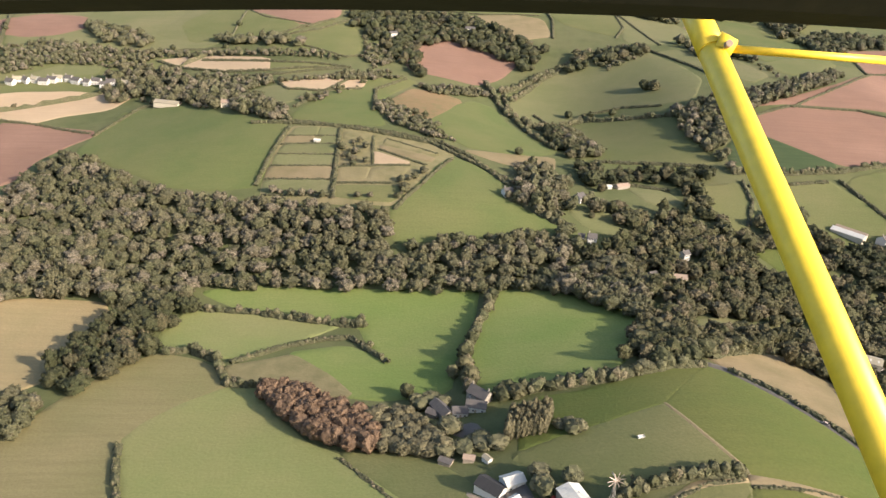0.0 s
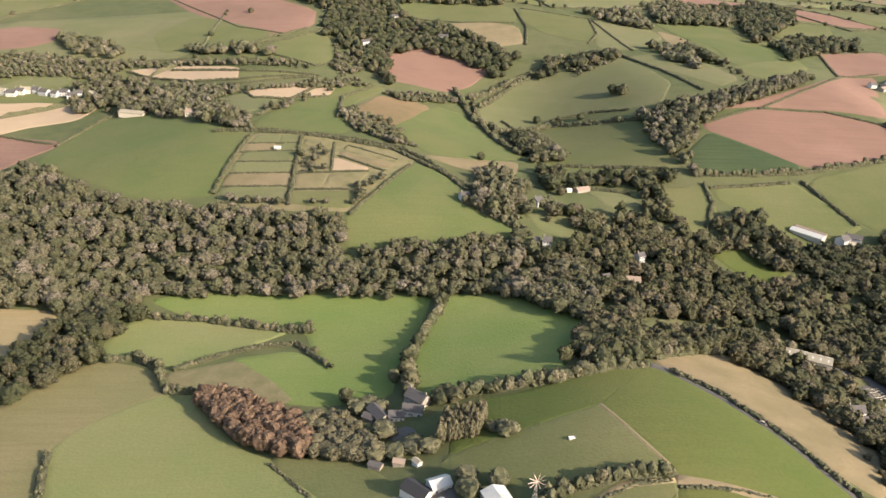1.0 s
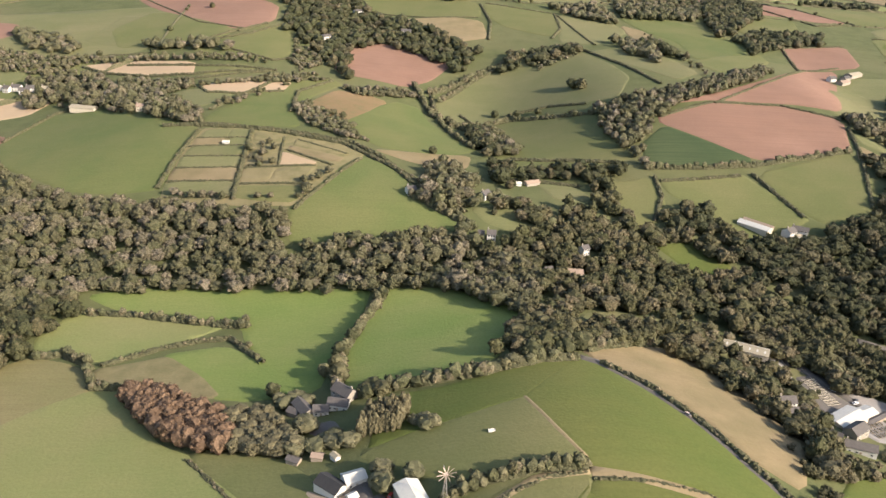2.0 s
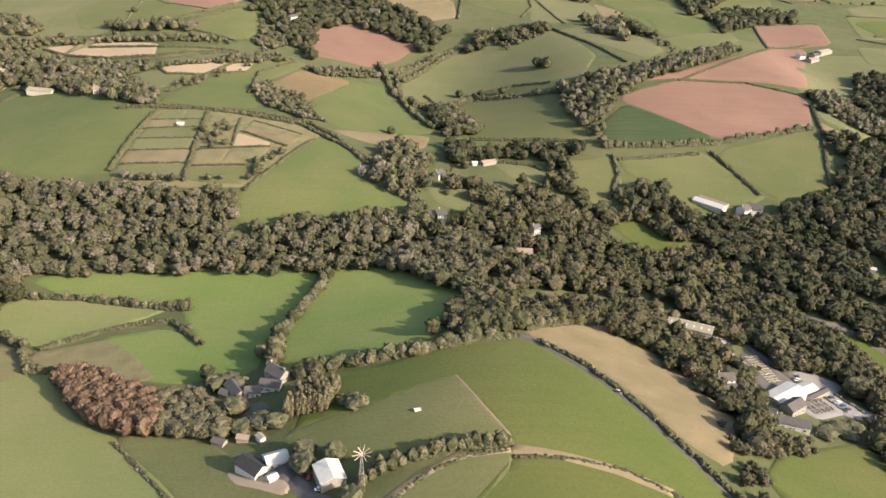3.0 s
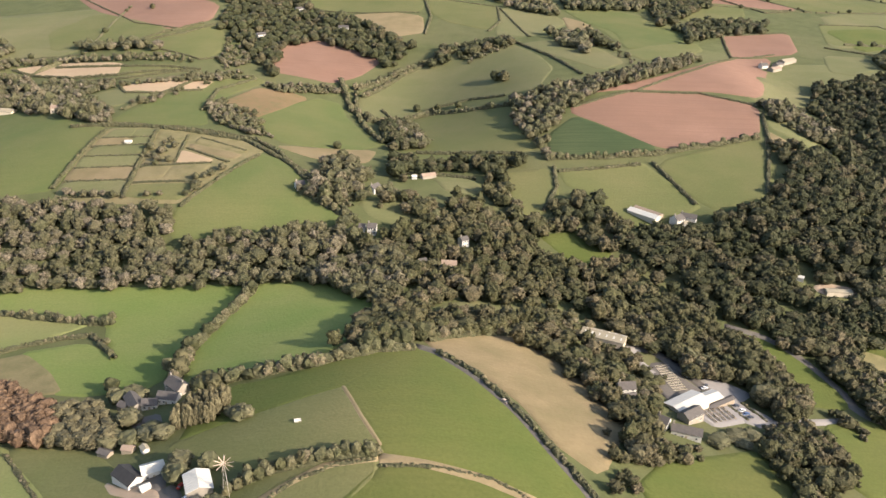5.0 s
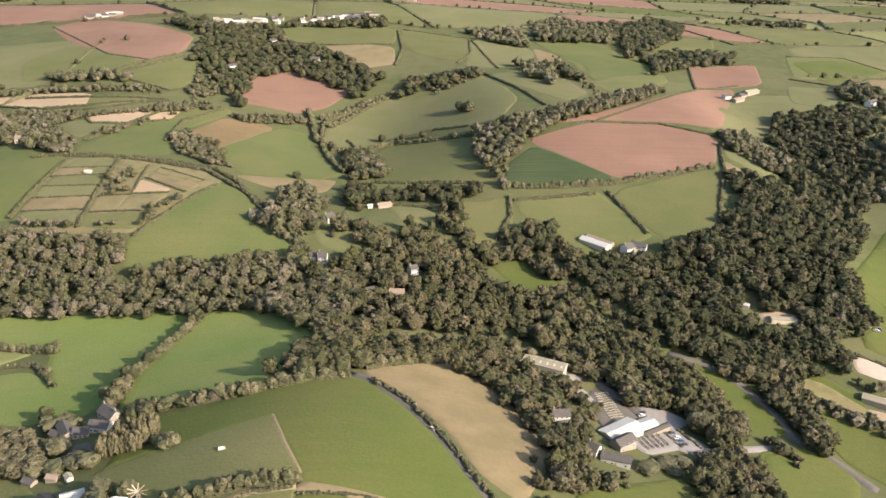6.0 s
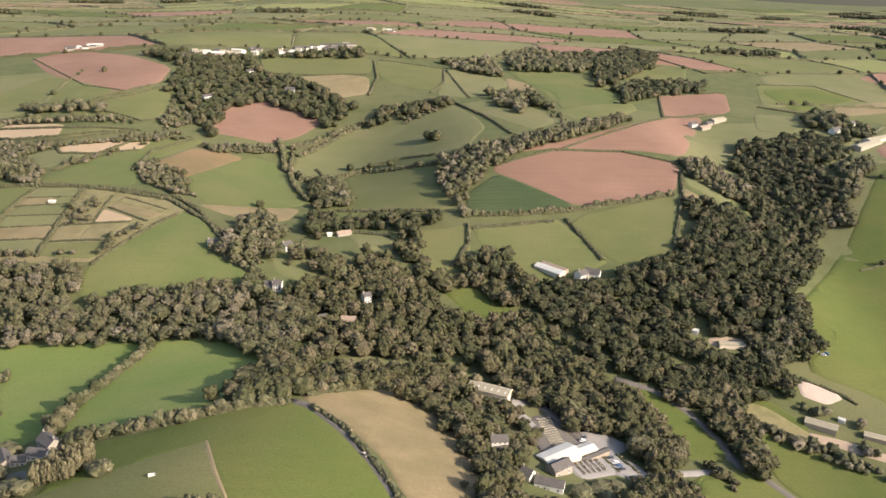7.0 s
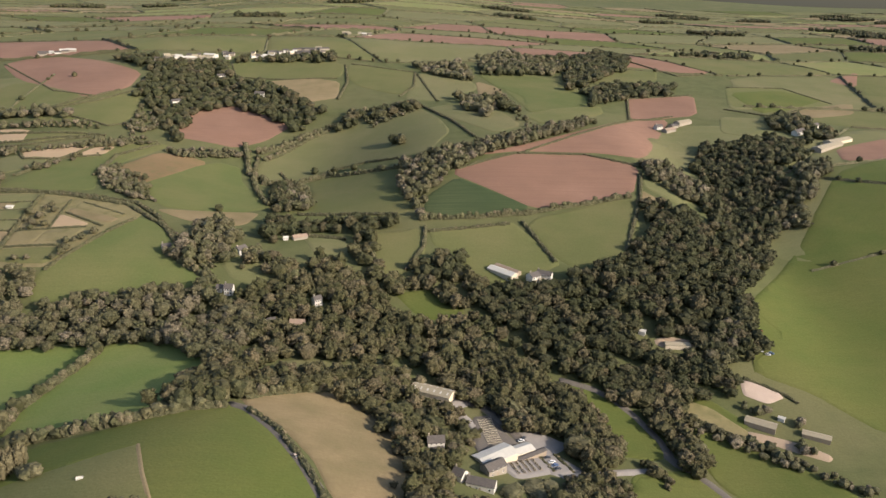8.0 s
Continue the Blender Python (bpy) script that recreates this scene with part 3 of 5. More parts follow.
field("scrub", [(-71, 647), (-45, 645), (-48, 626), (-69, 628)], 0.9)
field("scrub", [(-44, 643), (-12, 646), (-20, 624), (-45, 626)], 0.9)
field("pasture", [(-73, 619), (-21, 611), (-15, 602), (-24, 590), (-48, 595), (-71, 604)], 0.9)
field("grass", [(276, 299), (302, 311), (333, 326), (338, 310), (330, 288), (261, 261), (260, 279)])
field("grass", [(390, 363), (423, 376), (437, 353), (413, 311), (376, 302)])
field("scrub", [(445, 444), (459, 437), (475, 417), (483, 401), (463, 412), (446, 431)])
field("sward", [(380, 1287), (453, 1290), (496, 1262), (527, 1193), (519, 1116), (464, 1061), (424, 1040), (433, 1143), (399, 1212)])
field("pasture", [(415, 1019), (464, 1064), (532, 1102), (525, 1058), (460, 979), (430, 974)])
field("pasture", [(561, 1281), (657, 1421), (702, 1411), (675, 1318), (618, 1286), (565, 1250)])
field("grass", [(775, 1246), (870, 1279), (916, 1222), (814, 1137), (770, 1114)])
field("olive", [(698, 1074), (750, 1072), (745, 1017), (689, 971), (667, 988)])
field("hay", [(373, 1233), (397, 1199), (406, 1113), (385, 1044), (370, 1144)])
NEAR = len(FIELDS)

# ---- buildings ----
def box(bm, size, at):
    bmesh.ops.create_cube(bm, size=1, matrix=Matrix.Translation(at) @ Matrix.Diagonal((*size, 1)))


def gable(long, deep, low, rise, over=0.35, thick=0.18):
    """Two roof slopes with thickness, meeting at a ridge."""
    bm = bmesh.new()
    l, d = long / 2 + over, deep / 2 + over
    drop = rise * over / (deep / 2)
    prof = [(-d, low - drop), (0, low + rise), (d, low - drop), (d, low - drop + thick), (0, low + rise + thick * 1.2), (-d, low - drop + thick)]
    ends = [[bm.verts.new((x, y, z)) for y, z in prof] for x in (-l, l)]
    for i in range(6):
        j = (i + 1) % 6
        bm.faces.new((ends[0][i], ends[0][j], ends[1][j], ends[1][i]))
    bm.faces.new(ends[0][::-1][0:3] + ends[0][::-1][3:])
    bm.faces.new(ends[1])
    bmesh.ops.recalc_face_normals(bm, faces=bm.faces)
    return bm


def shell(long, deep, low, rise):
    bm = bmesh.new()
    prof = [(-deep / 2, -1.5), (deep / 2, -1.5), (deep / 2, low), (0, low + rise - 0.05), (-deep / 2, low)]
    ends = [[bm.verts.new((x, y, z)) for y, z in prof] for x in (-long / 2, long / 2)]
    for i in range(5):
        j = (i + 1) % 5
        bm.faces.new((ends[0][i], ends[0][j], ends[1][j], ends[1][i]))
    bm.faces.new(ends[0])
    bm.faces.new(ends[1])
    bmesh.ops.recalc_face_normals(bm, faces=bm.faces)
    return bm


def building(name, label, ax, ay, bx, by, deep, low, rise, wall="whitewall", roof="slate", chimneys=0, windows=3, ribs=0, panels=0, group=""):
    """A gabled building whose long axis runs from a to b."""
    long = max(math.hypot(bx - ax, by - ay), 4.0)
    top = new(name)
    cx, cy = (ax + bx) / 2, (ay + by) / 2
    PLOTS.append((cx, cy, long / 2 + 4))
    top.matrix_basis = pose(cx, cy, height(cx, cy), 0, 0, math.degrees(math.atan2(by - ay, bx - ax)))
    tagged(top, label, "house" if name == "house" else "barn" if name == "barn" else "building", group)
    part("wall", shell(long, deep, low, rise), wall, top)
    roof_ob = part("roof", gable(long, deep, low, rise), roof, top)
    for k in range(chimneys):
        bm = bmesh.new()
        at = (-long / 2 + 0.7 if k == 0 else long / 2 - 0.7, 0, low + rise + 0.5)
        box(bm, (0.8, 0.7, 1.7), at)
        box(bm, (0.95, 0.85, 0.15), (at[0], 0, at[2] + 0.85))
        for s in (-0.2, 0.2):
            bmesh.ops.create_cone(bm, cap_ends=True, segments=8, radius1=0.13, radius2=0.11, depth=0.4, matrix=Matrix.Translation((at[0] + s, 0, at[2] + 1.1)))
        part("chimney", bm, "stonewall", roof_ob)
    for side in (-1, 1):
        for storey in range(2 if low > 4.2 else 1):
            for k in range(windows):
                if storey == 0 and k == windows // 2:
                    continue
                x, z = (k - (windows - 1) / 2) * long / (windows + 0.4), 1.5 + 2.5 * storey
                bm = bmesh.new()
                box(bm, (1.15, 0.10, 1.25), (x, side * (deep / 2 + 0.02), z))
                box(bm, (1.4, 0.22, 0.10), (x, side * (deep / 2 + 0.06), z - 0.68))
                w = part("window", bm, "whitewall", top)
                for s in (-0.26, 0.26):
                    bm = bmesh.new()
                    box(bm, (0.44, 0.04, 1.05), (x + s, side * (deep / 2 + 0.08), z))
                    part("pane", bm, "glass", w)
        if windows:
            bm = bmesh.new()
            box(bm, (1.0, 0.10, 2.05), (0, side * (deep / 2 + 0.02), 1.02))
            part("door", bm, "wood", top)
    slope = math.atan2(rise, deep / 2)
    for k in range(ribs):
        x = -long / 2 + (k + 0.5) * long / ribs
        for side in (-1, 1):
            bm = bmesh.new()
            bmesh.ops.create_cube(bm, size=1, matrix=Matrix.Translation((x, side * deep / 4, low + rise / 2 + 0.24)) @ Matrix.Rotation(-side * slope, 4, "X") @ Matrix.Diagonal((0.14, deep / 2 / math.cos(slope), 0.10, 1)))
            part("roof_rib", bm, roof, roof_ob)
    for k in range(panels):
        x = -long / 2 + (k + 0.5) * long / panels
        for side in (-1, 1):
            bm = bmesh.new()
            bmesh.ops.create_cube(bm, size=1, matrix=Matrix.Translation((x, side * deep / 4, low + rise / 2 + 0.25)) @ Matrix.Rotation(-side * slope, 4, "X") @ Matrix.Diagonal((1.0, deep / 5, 0.06, 1)))
            part("rooflight", bm, "whiteroof", roof_ob)
    return top


# the stone farm in the combe
building("house", "grey stone farmhouse with slate roof and chimneys", 30.2, 362.0, 39.0, 354.5, 8, 5.2, 3.2, "stonewall", "slate", 2)
building("barn", "low stone farm wing with slate roof", 27.3, 350.6, 37.6, 348.9, 7, 3.4, 2.2, "whitewall", "slate", 0, 4)
building("barn", "low whitewashed cart shed with slate roof", 20.0, 346.3, 27.8, 346.9, 6.5, 3.0, 2.0, "whitewall", "slate", 0, 3)
building("barn", "stone barn with dark slate roof", 11.3, 354.4, 18.4, 343.4, 7, 3.6, 2.4, "stonewall", "slate", 0, 2)
building("shed", "small grey outbuilding beside the farm lane", 7.6, 349.4, 13.1, 346.4, 5, 2.6, 1.5, "stonewall", "slate", 0, 0)
building("shed", "little tin shed under the trees", 13.4, 305.3, 18.9, 302.7, 4, 2.3, 1.0, "wood", "slate", 0, 0)
building("shed", "little shed with brown sheet roof", 24.3, 304.9, 29.4, 304.0, 4, 2.3, 1.0, "wood", "rustroof", 0, 0)
building("shed", "little white garden shed", 34.1, 303.6, 36.0, 301.2, 3, 2.2, 0.9, "whitewall", "paleroof", 0, 0)
# the lower farm
building("barn", "farm barn with black sheet roof and white gable", 30.5, 283.7, 40.2, 275.9, 8.5, 3.8, 2.4, "whitewall", "blackroof", 0, 0)
building("barn", "white farm building with pale half-sheeted roof", 40.5, 281.0, 49.0, 285.2, 7, 3.6, 1.8, "whitewall", "whiteroof", 0, 3, 6)
building("shed", "small white lean-to in the farm yard", 43.2, 270.6, 46.4, 273.0, 3.4, 2.3, 0.9, "whitewall", "whiteroof", 0, 0)
building("barn", "open barn with pale sheet roof and rooflights", 66.6, 272.4, 71.0, 261.0, 10.5, 4.2, 1.8, "stonewall", "whiteroof", 0, 0, 8, 3)
# houses in the valley
building("house", "white rendered house with slate roof above the lane", 122.6, 549.7, 128.9, 549.2, 7, 5.0, 2.6, "whitewall", "slate", 1)
building("house", "low white cottage wing beside the lane", 116.1, 553.3, 120.8, 552.7, 6, 2.8, 2.0, "whitewall", "slate", 0, 2)
building("house", "tall white house among the trees", 189.8, 536.3, 195.0, 539.4, 6, 5.2, 2.0, "whitewall", "slate", 1)
building("house", "bungalow with brown roof among the trees", 176.1, 509.6, 186.5, 508.9, 8, 3.0, 2.0, "creamwall", "rustroof", 0)
building("house", "small grey-roofed cottage in the wood", 159.9, 508.8, 165.2, 511.3, 7, 3.0, 2.2, "whitewall", "slate", 0)
building("house", "white cottage behind the orchard", 121.7, 604.7, 127.1, 611.5, 7, 4.5, 2.4, "whitewall", "slate", 1)
building("house", "white house with pale roof by the green field", 62.9, 602.6, 69.4, 605.3, 7, 4.5, 2.4, "whitewall", "slate", 1)
building("barn", "long low barn with brown roof by the meadow", 161.9, 645.8, 173.1, 651.2, 6, 2.6, 1.6, "stonewall", "rustroof", 0, 0)
building("shed", "small white shed by the meadow", 154.2, 644.9, 157.6, 645.3, 4, 2.3, 1.0, "whitewall", "whiteroof", 0, 0)
building("barn", "long white-roofed livestock shed on the pasture", 329.1, 599.3, 346.5, 580.5, 9, 3.2, 1.8, "creamwall", "whiteroof", 0, 0, 8)
building("barn", "lean-to shed with weathered brown roof", 334.5, 604.3, 350.6, 586.1, 5, 2.4, 1.0, "wood", "rustroof", 0, 0)
building("house", "white farmhouse with slate roof and gables", 357.7, 577.7, 364.9, 582.1, 8, 5.0, 2.6, "whitewall", "slate", 1)
building("house", "white farm cottage with grey roof", 365.5, 585.3, 376.3, 580.0, 7, 4.4, 2.4, "whitewall", "slate", 1, 4)
building("shed", "small white outbuilding in the farmyard", 366.0, 577.4, 369.6, 577.3, 4, 2.6, 1.2, "whitewall", "paleroof", 0, 0)
# garden centre
building("barn", "long open-sided barn with cream sheet roof", 263.0, 437.5, 287.0, 425.5, 10.5, 4.0, 1.8, "creamwall", "paleroof", 0, 0, 9, 6)
building("shop", "wide white-roofed garden centre hall", 298.3, 360.3, 317.6, 373.2, 12.5, 3.4, 1.3, "creamwall", "whiteroof", 0, 0, 14)
building("shop", "lower pale-roofed sales hall", 318.2, 374.6, 330.5, 381.2, 8.5, 3.0, 1.1, "creamwall", "whiteroof", 0, 0, 6)
building("shop", "narrow brown-roofed sales canopy", 321.0, 368.5, 338.5, 379.2, 3.6, 2.6, 0.6, "wood", "slate", 0, 0)
building("house", "stone shop building with brown slate roof", 300.0, 348.7, 310.4, 355.6, 8, 4.4, 2.4, "stonewall", "slate", 0, 3)
building("house", "detached house with grey roof beside the hay field", 269.6, 371.0, 279.0, 371.6, 7, 4.6, 2.6, "whitewall", "slate", 1)
building("house", "low annexe with grey roof and white gable", 272.0, 363.4, 278.2, 365.1, 4.5, 2.4, 1.4, "whitewall", "slate", 0, 2)
building("house", "cottage with white gable and slate roof", 283.0, 340.0, 288.0, 336.2, 6.5, 4.2, 2.6, "whitewall", "slate", 1, 2)
building("house", "row of low cottages with slate roof", 289.5, 335.6, 303.7, 330.5, 6.8, 3.6, 2.3, "whitewall", "slate", 1, 4)
# across the river
building("shed", "low pale workshop on the bare earth yard", 446.1, 498.9, 463.9, 497.7, 6, 2.8, 0.9, "creamwall", "paleroof", 0, 0)
building("shed", "small white shed beside the earth yard", 430.8, 513.8, 435.1, 511.4, 4, 2.6, 1.0, "whitewall", "whiteroof", 0, 0)
building("barn", "long stable block with pale sheet roof", 479.7, 427.4, 495.7, 417.0, 8, 3.0, 1.2, "wood", "paleroof", 0, 0, 7)
building("shed", "grey sheet-roofed stable by the track", 511.8, 414.0, 526.5, 405.9, 6, 2.6, 1.0, "wood", "paleroof", 0, 0)
building("shed", "tiny white field shelter", 502.4, 427.9, 504.8, 425.9, 3, 2.2, 0.8, "whitewall", "whiteroof", 0, 0)
# farms higher up
building("barn", "long pale-roofed barn at the field gate", -280.7, 832.0, -254.7, 827.4, 11, 4.0, 2.0, "creamwall", "paleroof", 0, 0, 8)
building("house", "cottage with cream walls among trees", -205.6, 802.2, -196.7, 802.7, 8, 4.4, 2.4, "creamwall", "rustroof", 1)
building("barn", "pale-roofed barn beside the ploughed field", 618.0, 1024.0, 640.0, 1040.0, 10, 4.0, 2.0, "stonewall", "paleroof", 0, 0, 6)
building("barn", "smaller barn with weathered roof", 592.0, 992.0, 607.0, 1002.0, 9, 3.6, 1.8, "stonewall", "rustroof", 0, 0)
building("barn", "grey cattle shed of the hill farm", 606.0, 1012.0, 616.0, 1019.0, 8, 3.6, 1.8, "stonewall", "slate", 0, 0)
building("house", "white farmhouse of the hill farm", 584.0, 1004.0, 593.0, 1008.0, 7, 4.6, 2.4, "whitewall", "slate", 1)
building("house", "white farmhouse on the far slope", 753.7, 973.1, 771.0, 987.0, 8, 5.0, 2.6, "whitewall", "slate", 1)
building("house", "tall white house on the far slope", 791.7, 1007.2, 806.4, 1021.1, 8, 5.6, 2.6, "whitewall", "slate", 1)
building("barn", "long grey-roofed barn by the red field", 739.7, 886.2, 786.7, 925.3, 12, 4.0, 2.0, "stonewall", "paleroof", 0, 0, 6)
building("barn", "grey-roofed cattle shed by the red field", 771.1, 922.5, 810.8, 948.5, 12, 4.0, 2.0, "creamwall", "paleroof", 0, 0, 6)
building("shed", "white caravan-like shed on the plots", -98.8, 696.3, -93.3, 696.2, 4, 2.4, 0.8, "whitewall", "whiteroof", 0, 0)
building("house", "white house in the far wood", -55.1, 1096.1, -45.5, 1105.4, 9, 4.0, 2.2, "whitewall", "slate", 0)
building("house", "white building at the edge of the far wood", -23.3, 1245.7, -12.1, 1253.4, 9, 4.5, 2.2, "whitewall", "slate", 0)
building("house", "pale house on the ridge of the far wood", 47.5, 1157.4, 61.2, 1156.6, 10, 5.0, 2.6, "whitewall", "slate", 0)
village = random.Random(3)
for x, y in ((-464.2, 905.2), (-460.2, 912.9), (-450.0, 912.6), (-441.8, 915.4), (-430.1, 911.5), (-423.2, 917.5), (-418.5, 921.4), (-406.8, 922.4), (-395.5, 916.2), (-381.8, 911.8),
             (-373.1, 915.5), (-360.0, 905.3), (-356.1, 912.2), (-344.2, 903.2), (-338.3, 908.0)):
    a = village.uniform(-0.5, 0.5)
    s = village.uniform(3.6, 5.6)
    building("house", "white village house with a grey slate roof", x - s * math.cos(a), y - s * math.sin(a), x + s * math.cos(a), y + s * math.sin(a), 7.5, 4.6, 2.6, "whitewall",
             village.choice(("slate", "slate", "paleroof")), 1, 3, group="village houses")
for count, ax, ay, bx, by, spread in ((22, -139, 1325, -30, 1378, 16), (30, 2, 1380, 122, 1412, 20), (7, 133, 1651, 201, 1637, 10), (8, -358, 1404, -306, 1415, 12)):
    for k in range(count):
        u = (k + village.random()) / count
        x, y = ax + (bx - ax) * u + village.uniform(-4, 4), ay + (by - ay) * u + village.uniform(-spread, spread)
        long = village.uniform(6, 11) if k % 7 else village.uniform(13, 20)
        a = village.uniform(-0.4, 0.6)
        building("house", "pale distant house at the edge of a town", x, y, x + long * math.cos(a), y + long * math.sin(a), 7, village.uniform(2.6, 4.2), 2.0,
                 village.choice(("whitewall", "creamwall", "stonewall", "stonewall")), village.choice(("slate", "slate", "paleroof", "whiteroof")), 0, 0, group="distant town houses")


# ---- garden centre yard ----
def bench(x, y, turn, long, boards="wood"):
    """A slatted plant bench with its pots."""
    top = tagged(new("plant_bench"), "slatted pale sales bench with rows of pots", "bench", "plant benches of the garden centre")
    top.matrix_basis = pose(x, y, height(x, y) + 0.5, 0, 0, turn)
    for s in (-0.6, 0, 0.6):
        bm = bmesh.new()
        box(bm, (long, 0.42, 0.06), (0, s, 0.75))
        part("slat", bm, boards, top)
    for sx in (-1, 1):
        for sy in (-0.65, 0.65):
            bm = bmesh.new()
            box(bm, (0.1, 0.1, 0.8), (sx * (long / 2 - 0.2), sy, 0.34))
            part("leg", bm, "wood", top)
    v, f, n = [], [], 0
    for k in range(int(long / 0.8)):
        c = (-long / 2 + 0.4 + k * 0.8, rng.uniform(-0.4, 0.4), 1.0)
        v.append(ICO_V * 0.33 * rng.uniform(0.7, 1.2, (len(ICO_V), 1)) + c)
        f.append(ICO_F + n)
        n += len(ICO_V)
    raw("planting", np.concatenate(v), np.concatenate(f), "dark", top, True, np.full(n, rng.uniform()))


p0, p1 = Vector((301.6, 408.0)), Vector((306.0, 379.5))
q0 = Vector((310.0, 412.4))
lane_turn = math.degrees(math.atan2(*(p1 - p0).yx))
for k in range(11):
    p = p0 + (p1 - p0) * (k + 0.3) / 11.5
    side = (q0 - p0)
    for s in (0.25, 0.8):
        bench(p.x + side.x * s, p.y + side.y * s, lane_turn + 90, 4.2, "creamwall")
d0, d1, d2 = Vector((314.5, 362.5)), Vector((331.5, 372.5)), Vector((318.5, 350.0))
for i in range(5):
    for j in range(3):
        p = d0 + (d1 - d0) * (i + 0.5) / 5 + (d2 - d0) * (j + 0.4) / 3
        bench(p.x, p.y, math.degrees(math.atan2(*(d2 - d0).yx)), 3.6)


# ---- vehicles ----
def car(x, y, turn, paint, label, group=""):
    top = tagged(new("car"), label, "car", group)
    top.matrix_basis = pose(x, y, height(x, y) + 0.55, 0, 0, turn)
    bm = bmesh.new()
    box(bm, (4.2, 1.75, 0.62), (0, 0, 0.62))
    bmesh.ops.bevel(bm, geom=bm.edges[:], offset=0.16, segments=2, affect="EDGES")
    part("body", bm, paint, top)
    bm = bmesh.new()
    box(bm, (2.3, 1.55, 0.55), (-0.2, 0, 1.15))
    for v in bm.verts:
        if v.co.z > 1.2:
            v.co.x, v.co.y = -0.2 + (v.co.x + 0.2) * 0.72, v.co.y * 0.86
    part("windows", bm, "glass", top)
    bm = bmesh.new()
    box(bm, (1.65, 1.34, 0.05), (-0.2, 0, 1.45))
    part("roof", bm, paint, top)
    for sx in (-1.3, 1.3):
        for sy in (-0.8, 0.8):
            bm = bmesh.new()
            bmesh.ops.create_cone(bm, cap_ends=True, segments=14, radius1=0.32, radius2=0.32, depth=0.2, matrix=Matrix.Translation((sx, sy, 0.32)) @ Matrix.Rotation(radians(90), 4, "X"))
            part("wheel", bm, "rubber", top)


for x, y, turn, paint in ((341.5, 370.8, 20, "carwhite"), (339.6, 375.1, 20, "cardark"), (342.6, 367.4, 20, "carblue"), (343.6, 364.0, 22, "cardark"), (326.4, 390.6, 20, "carwhite"),
                          (328.4, 393.6, 62, "cardark"), (318.3, 402.4, -55, "carwhite")):
    car(x, y, turn, paint, {"carwhite": "white car parked on the gravel", "cardark": "dark car parked on the gravel", "carblue": "blue car parked on the gravel"}[paint], "cars of the car park")
yard = random.Random(9)
sx, sy = (512.6, 501.8)
for k in range(22):
    paint = yard.choice(("carwhite", "cardark", "carblue", "carwhite", "paintedred"))
    car(sx + yard.uniform(-14, 16), sy + yard.uniform(-16, 16), yard.uniform(0, 360), paint, "old car standing in the scrap yard", "cars of the scrap yard")
car(60.5, 269.5, 70, "paintedred", "red vehicle beside the pale barn")
car(65.4, 260.8, 20, "carwhite", "white van in the farm yard")
car(201.7, 325.8, -50, "sand", "small sand-coloured vehicle on the lane")


def trough(x, y):
    top = tagged(new("trough"), "white plastic drinking trough on grass", "trough")
    top.matrix_basis = pose(x, y, height(x, y) + 0.5, 0, 0, 15)
    bm = bmesh.new()
    box(bm, (3.2, 1.5, 0.9), (0, 0, 0.45))
    top_face = max(bm.faces, key=lambda f: f.calc_center_median().z)
    rim = bmesh.ops.inset_individual(bm, faces=[top_face], thickness=0.12)
    bmesh.ops.translate(bm, verts=top_face.verts, vec=(0, 0, -0.5))
    part("basin", bm, "whitewall", top)


trough(104.8, 304.4)


def wind_pump(x, y):
    """A lattice tower with a many-bladed wheel and a tail vane."""
    top = tagged(new("wind_pump"), "slim metal wind pump with thin blades on a mast", "wind pump")
    top.matrix_basis = pose(x, y, height(x, y), 0, 0, 12)
    tall, foot = 17.0, 1.3

    def bar(name, a, b, r, parent, mat="metal"):
        axis = Vector(b) - Vector(a)
        bm = bmesh.new()
        bmesh.ops.create_cone(bm, cap_ends=True, segments=6, radius1=r, radius2=r, depth=axis.length,
                              matrix=Matrix.Translation((Vector(a) + Vector(b)) / 2) @ axis.to_track_quat("Z", "Y").to_matrix().to_4x4())
        return part(name, bm, mat, parent)

    feet = [(sx * foot, sy * foot) for sx, sy in ((1, 1), (-1, 1), (-1, -1), (1, -1))]
    for fx, fy in feet:
        bar("leg", (fx, fy, 0), (fx * 0.1, fy * 0.1, tall), 0.09, top)
    for k in range(6):
        z0, z1 = tall * k / 6, tall * (k + 1) / 6
        for i in range(4):
            (ax, ay), (bx, by) = feet[i], feet[(i + 1) % 4]
            s0, s1 = 1 - 0.9 * k / 6, 1 - 0.9 * (k + 1) / 6
            bar("brace", (ax * s0, ay * s0, z0), (bx * s1, by * s1, z1), 0.04, top)
    hub = bar("hub", (0, -0.9, tall + 0.3), (0, 0.5, tall + 0.3), 0.3, top)
    for k in range(10):
        a = k * math.tau / 10 + 0.2
        bm = bmesh.new()
        bmesh.ops.create_cube(bm, size=1, matrix=Matrix.Translation((0, -0.8, tall + 0.3)) @ Matrix.Rotation(a, 4, "Y") @ Matrix.Translation((0, 0, 2.1)) @ Matrix.Rotation(0.5, 4, "Z") @ Matrix.Diagonal((0.34, 0.05, 3.8, 1)))
        part("blade", bm, "sand", hub)
    bar("tail_boom", (0, 0.5, tall + 0.3), (0, 3.2, tall + 0.5), 0.06, top)
    bm = bmesh.new()
    box(bm, (0.06, 1.5, 1.0), (0, 3.6, tall + 0.5))
    part("tail_vane", bm, "metal", top)


wind_pump(82.1, 259.1)


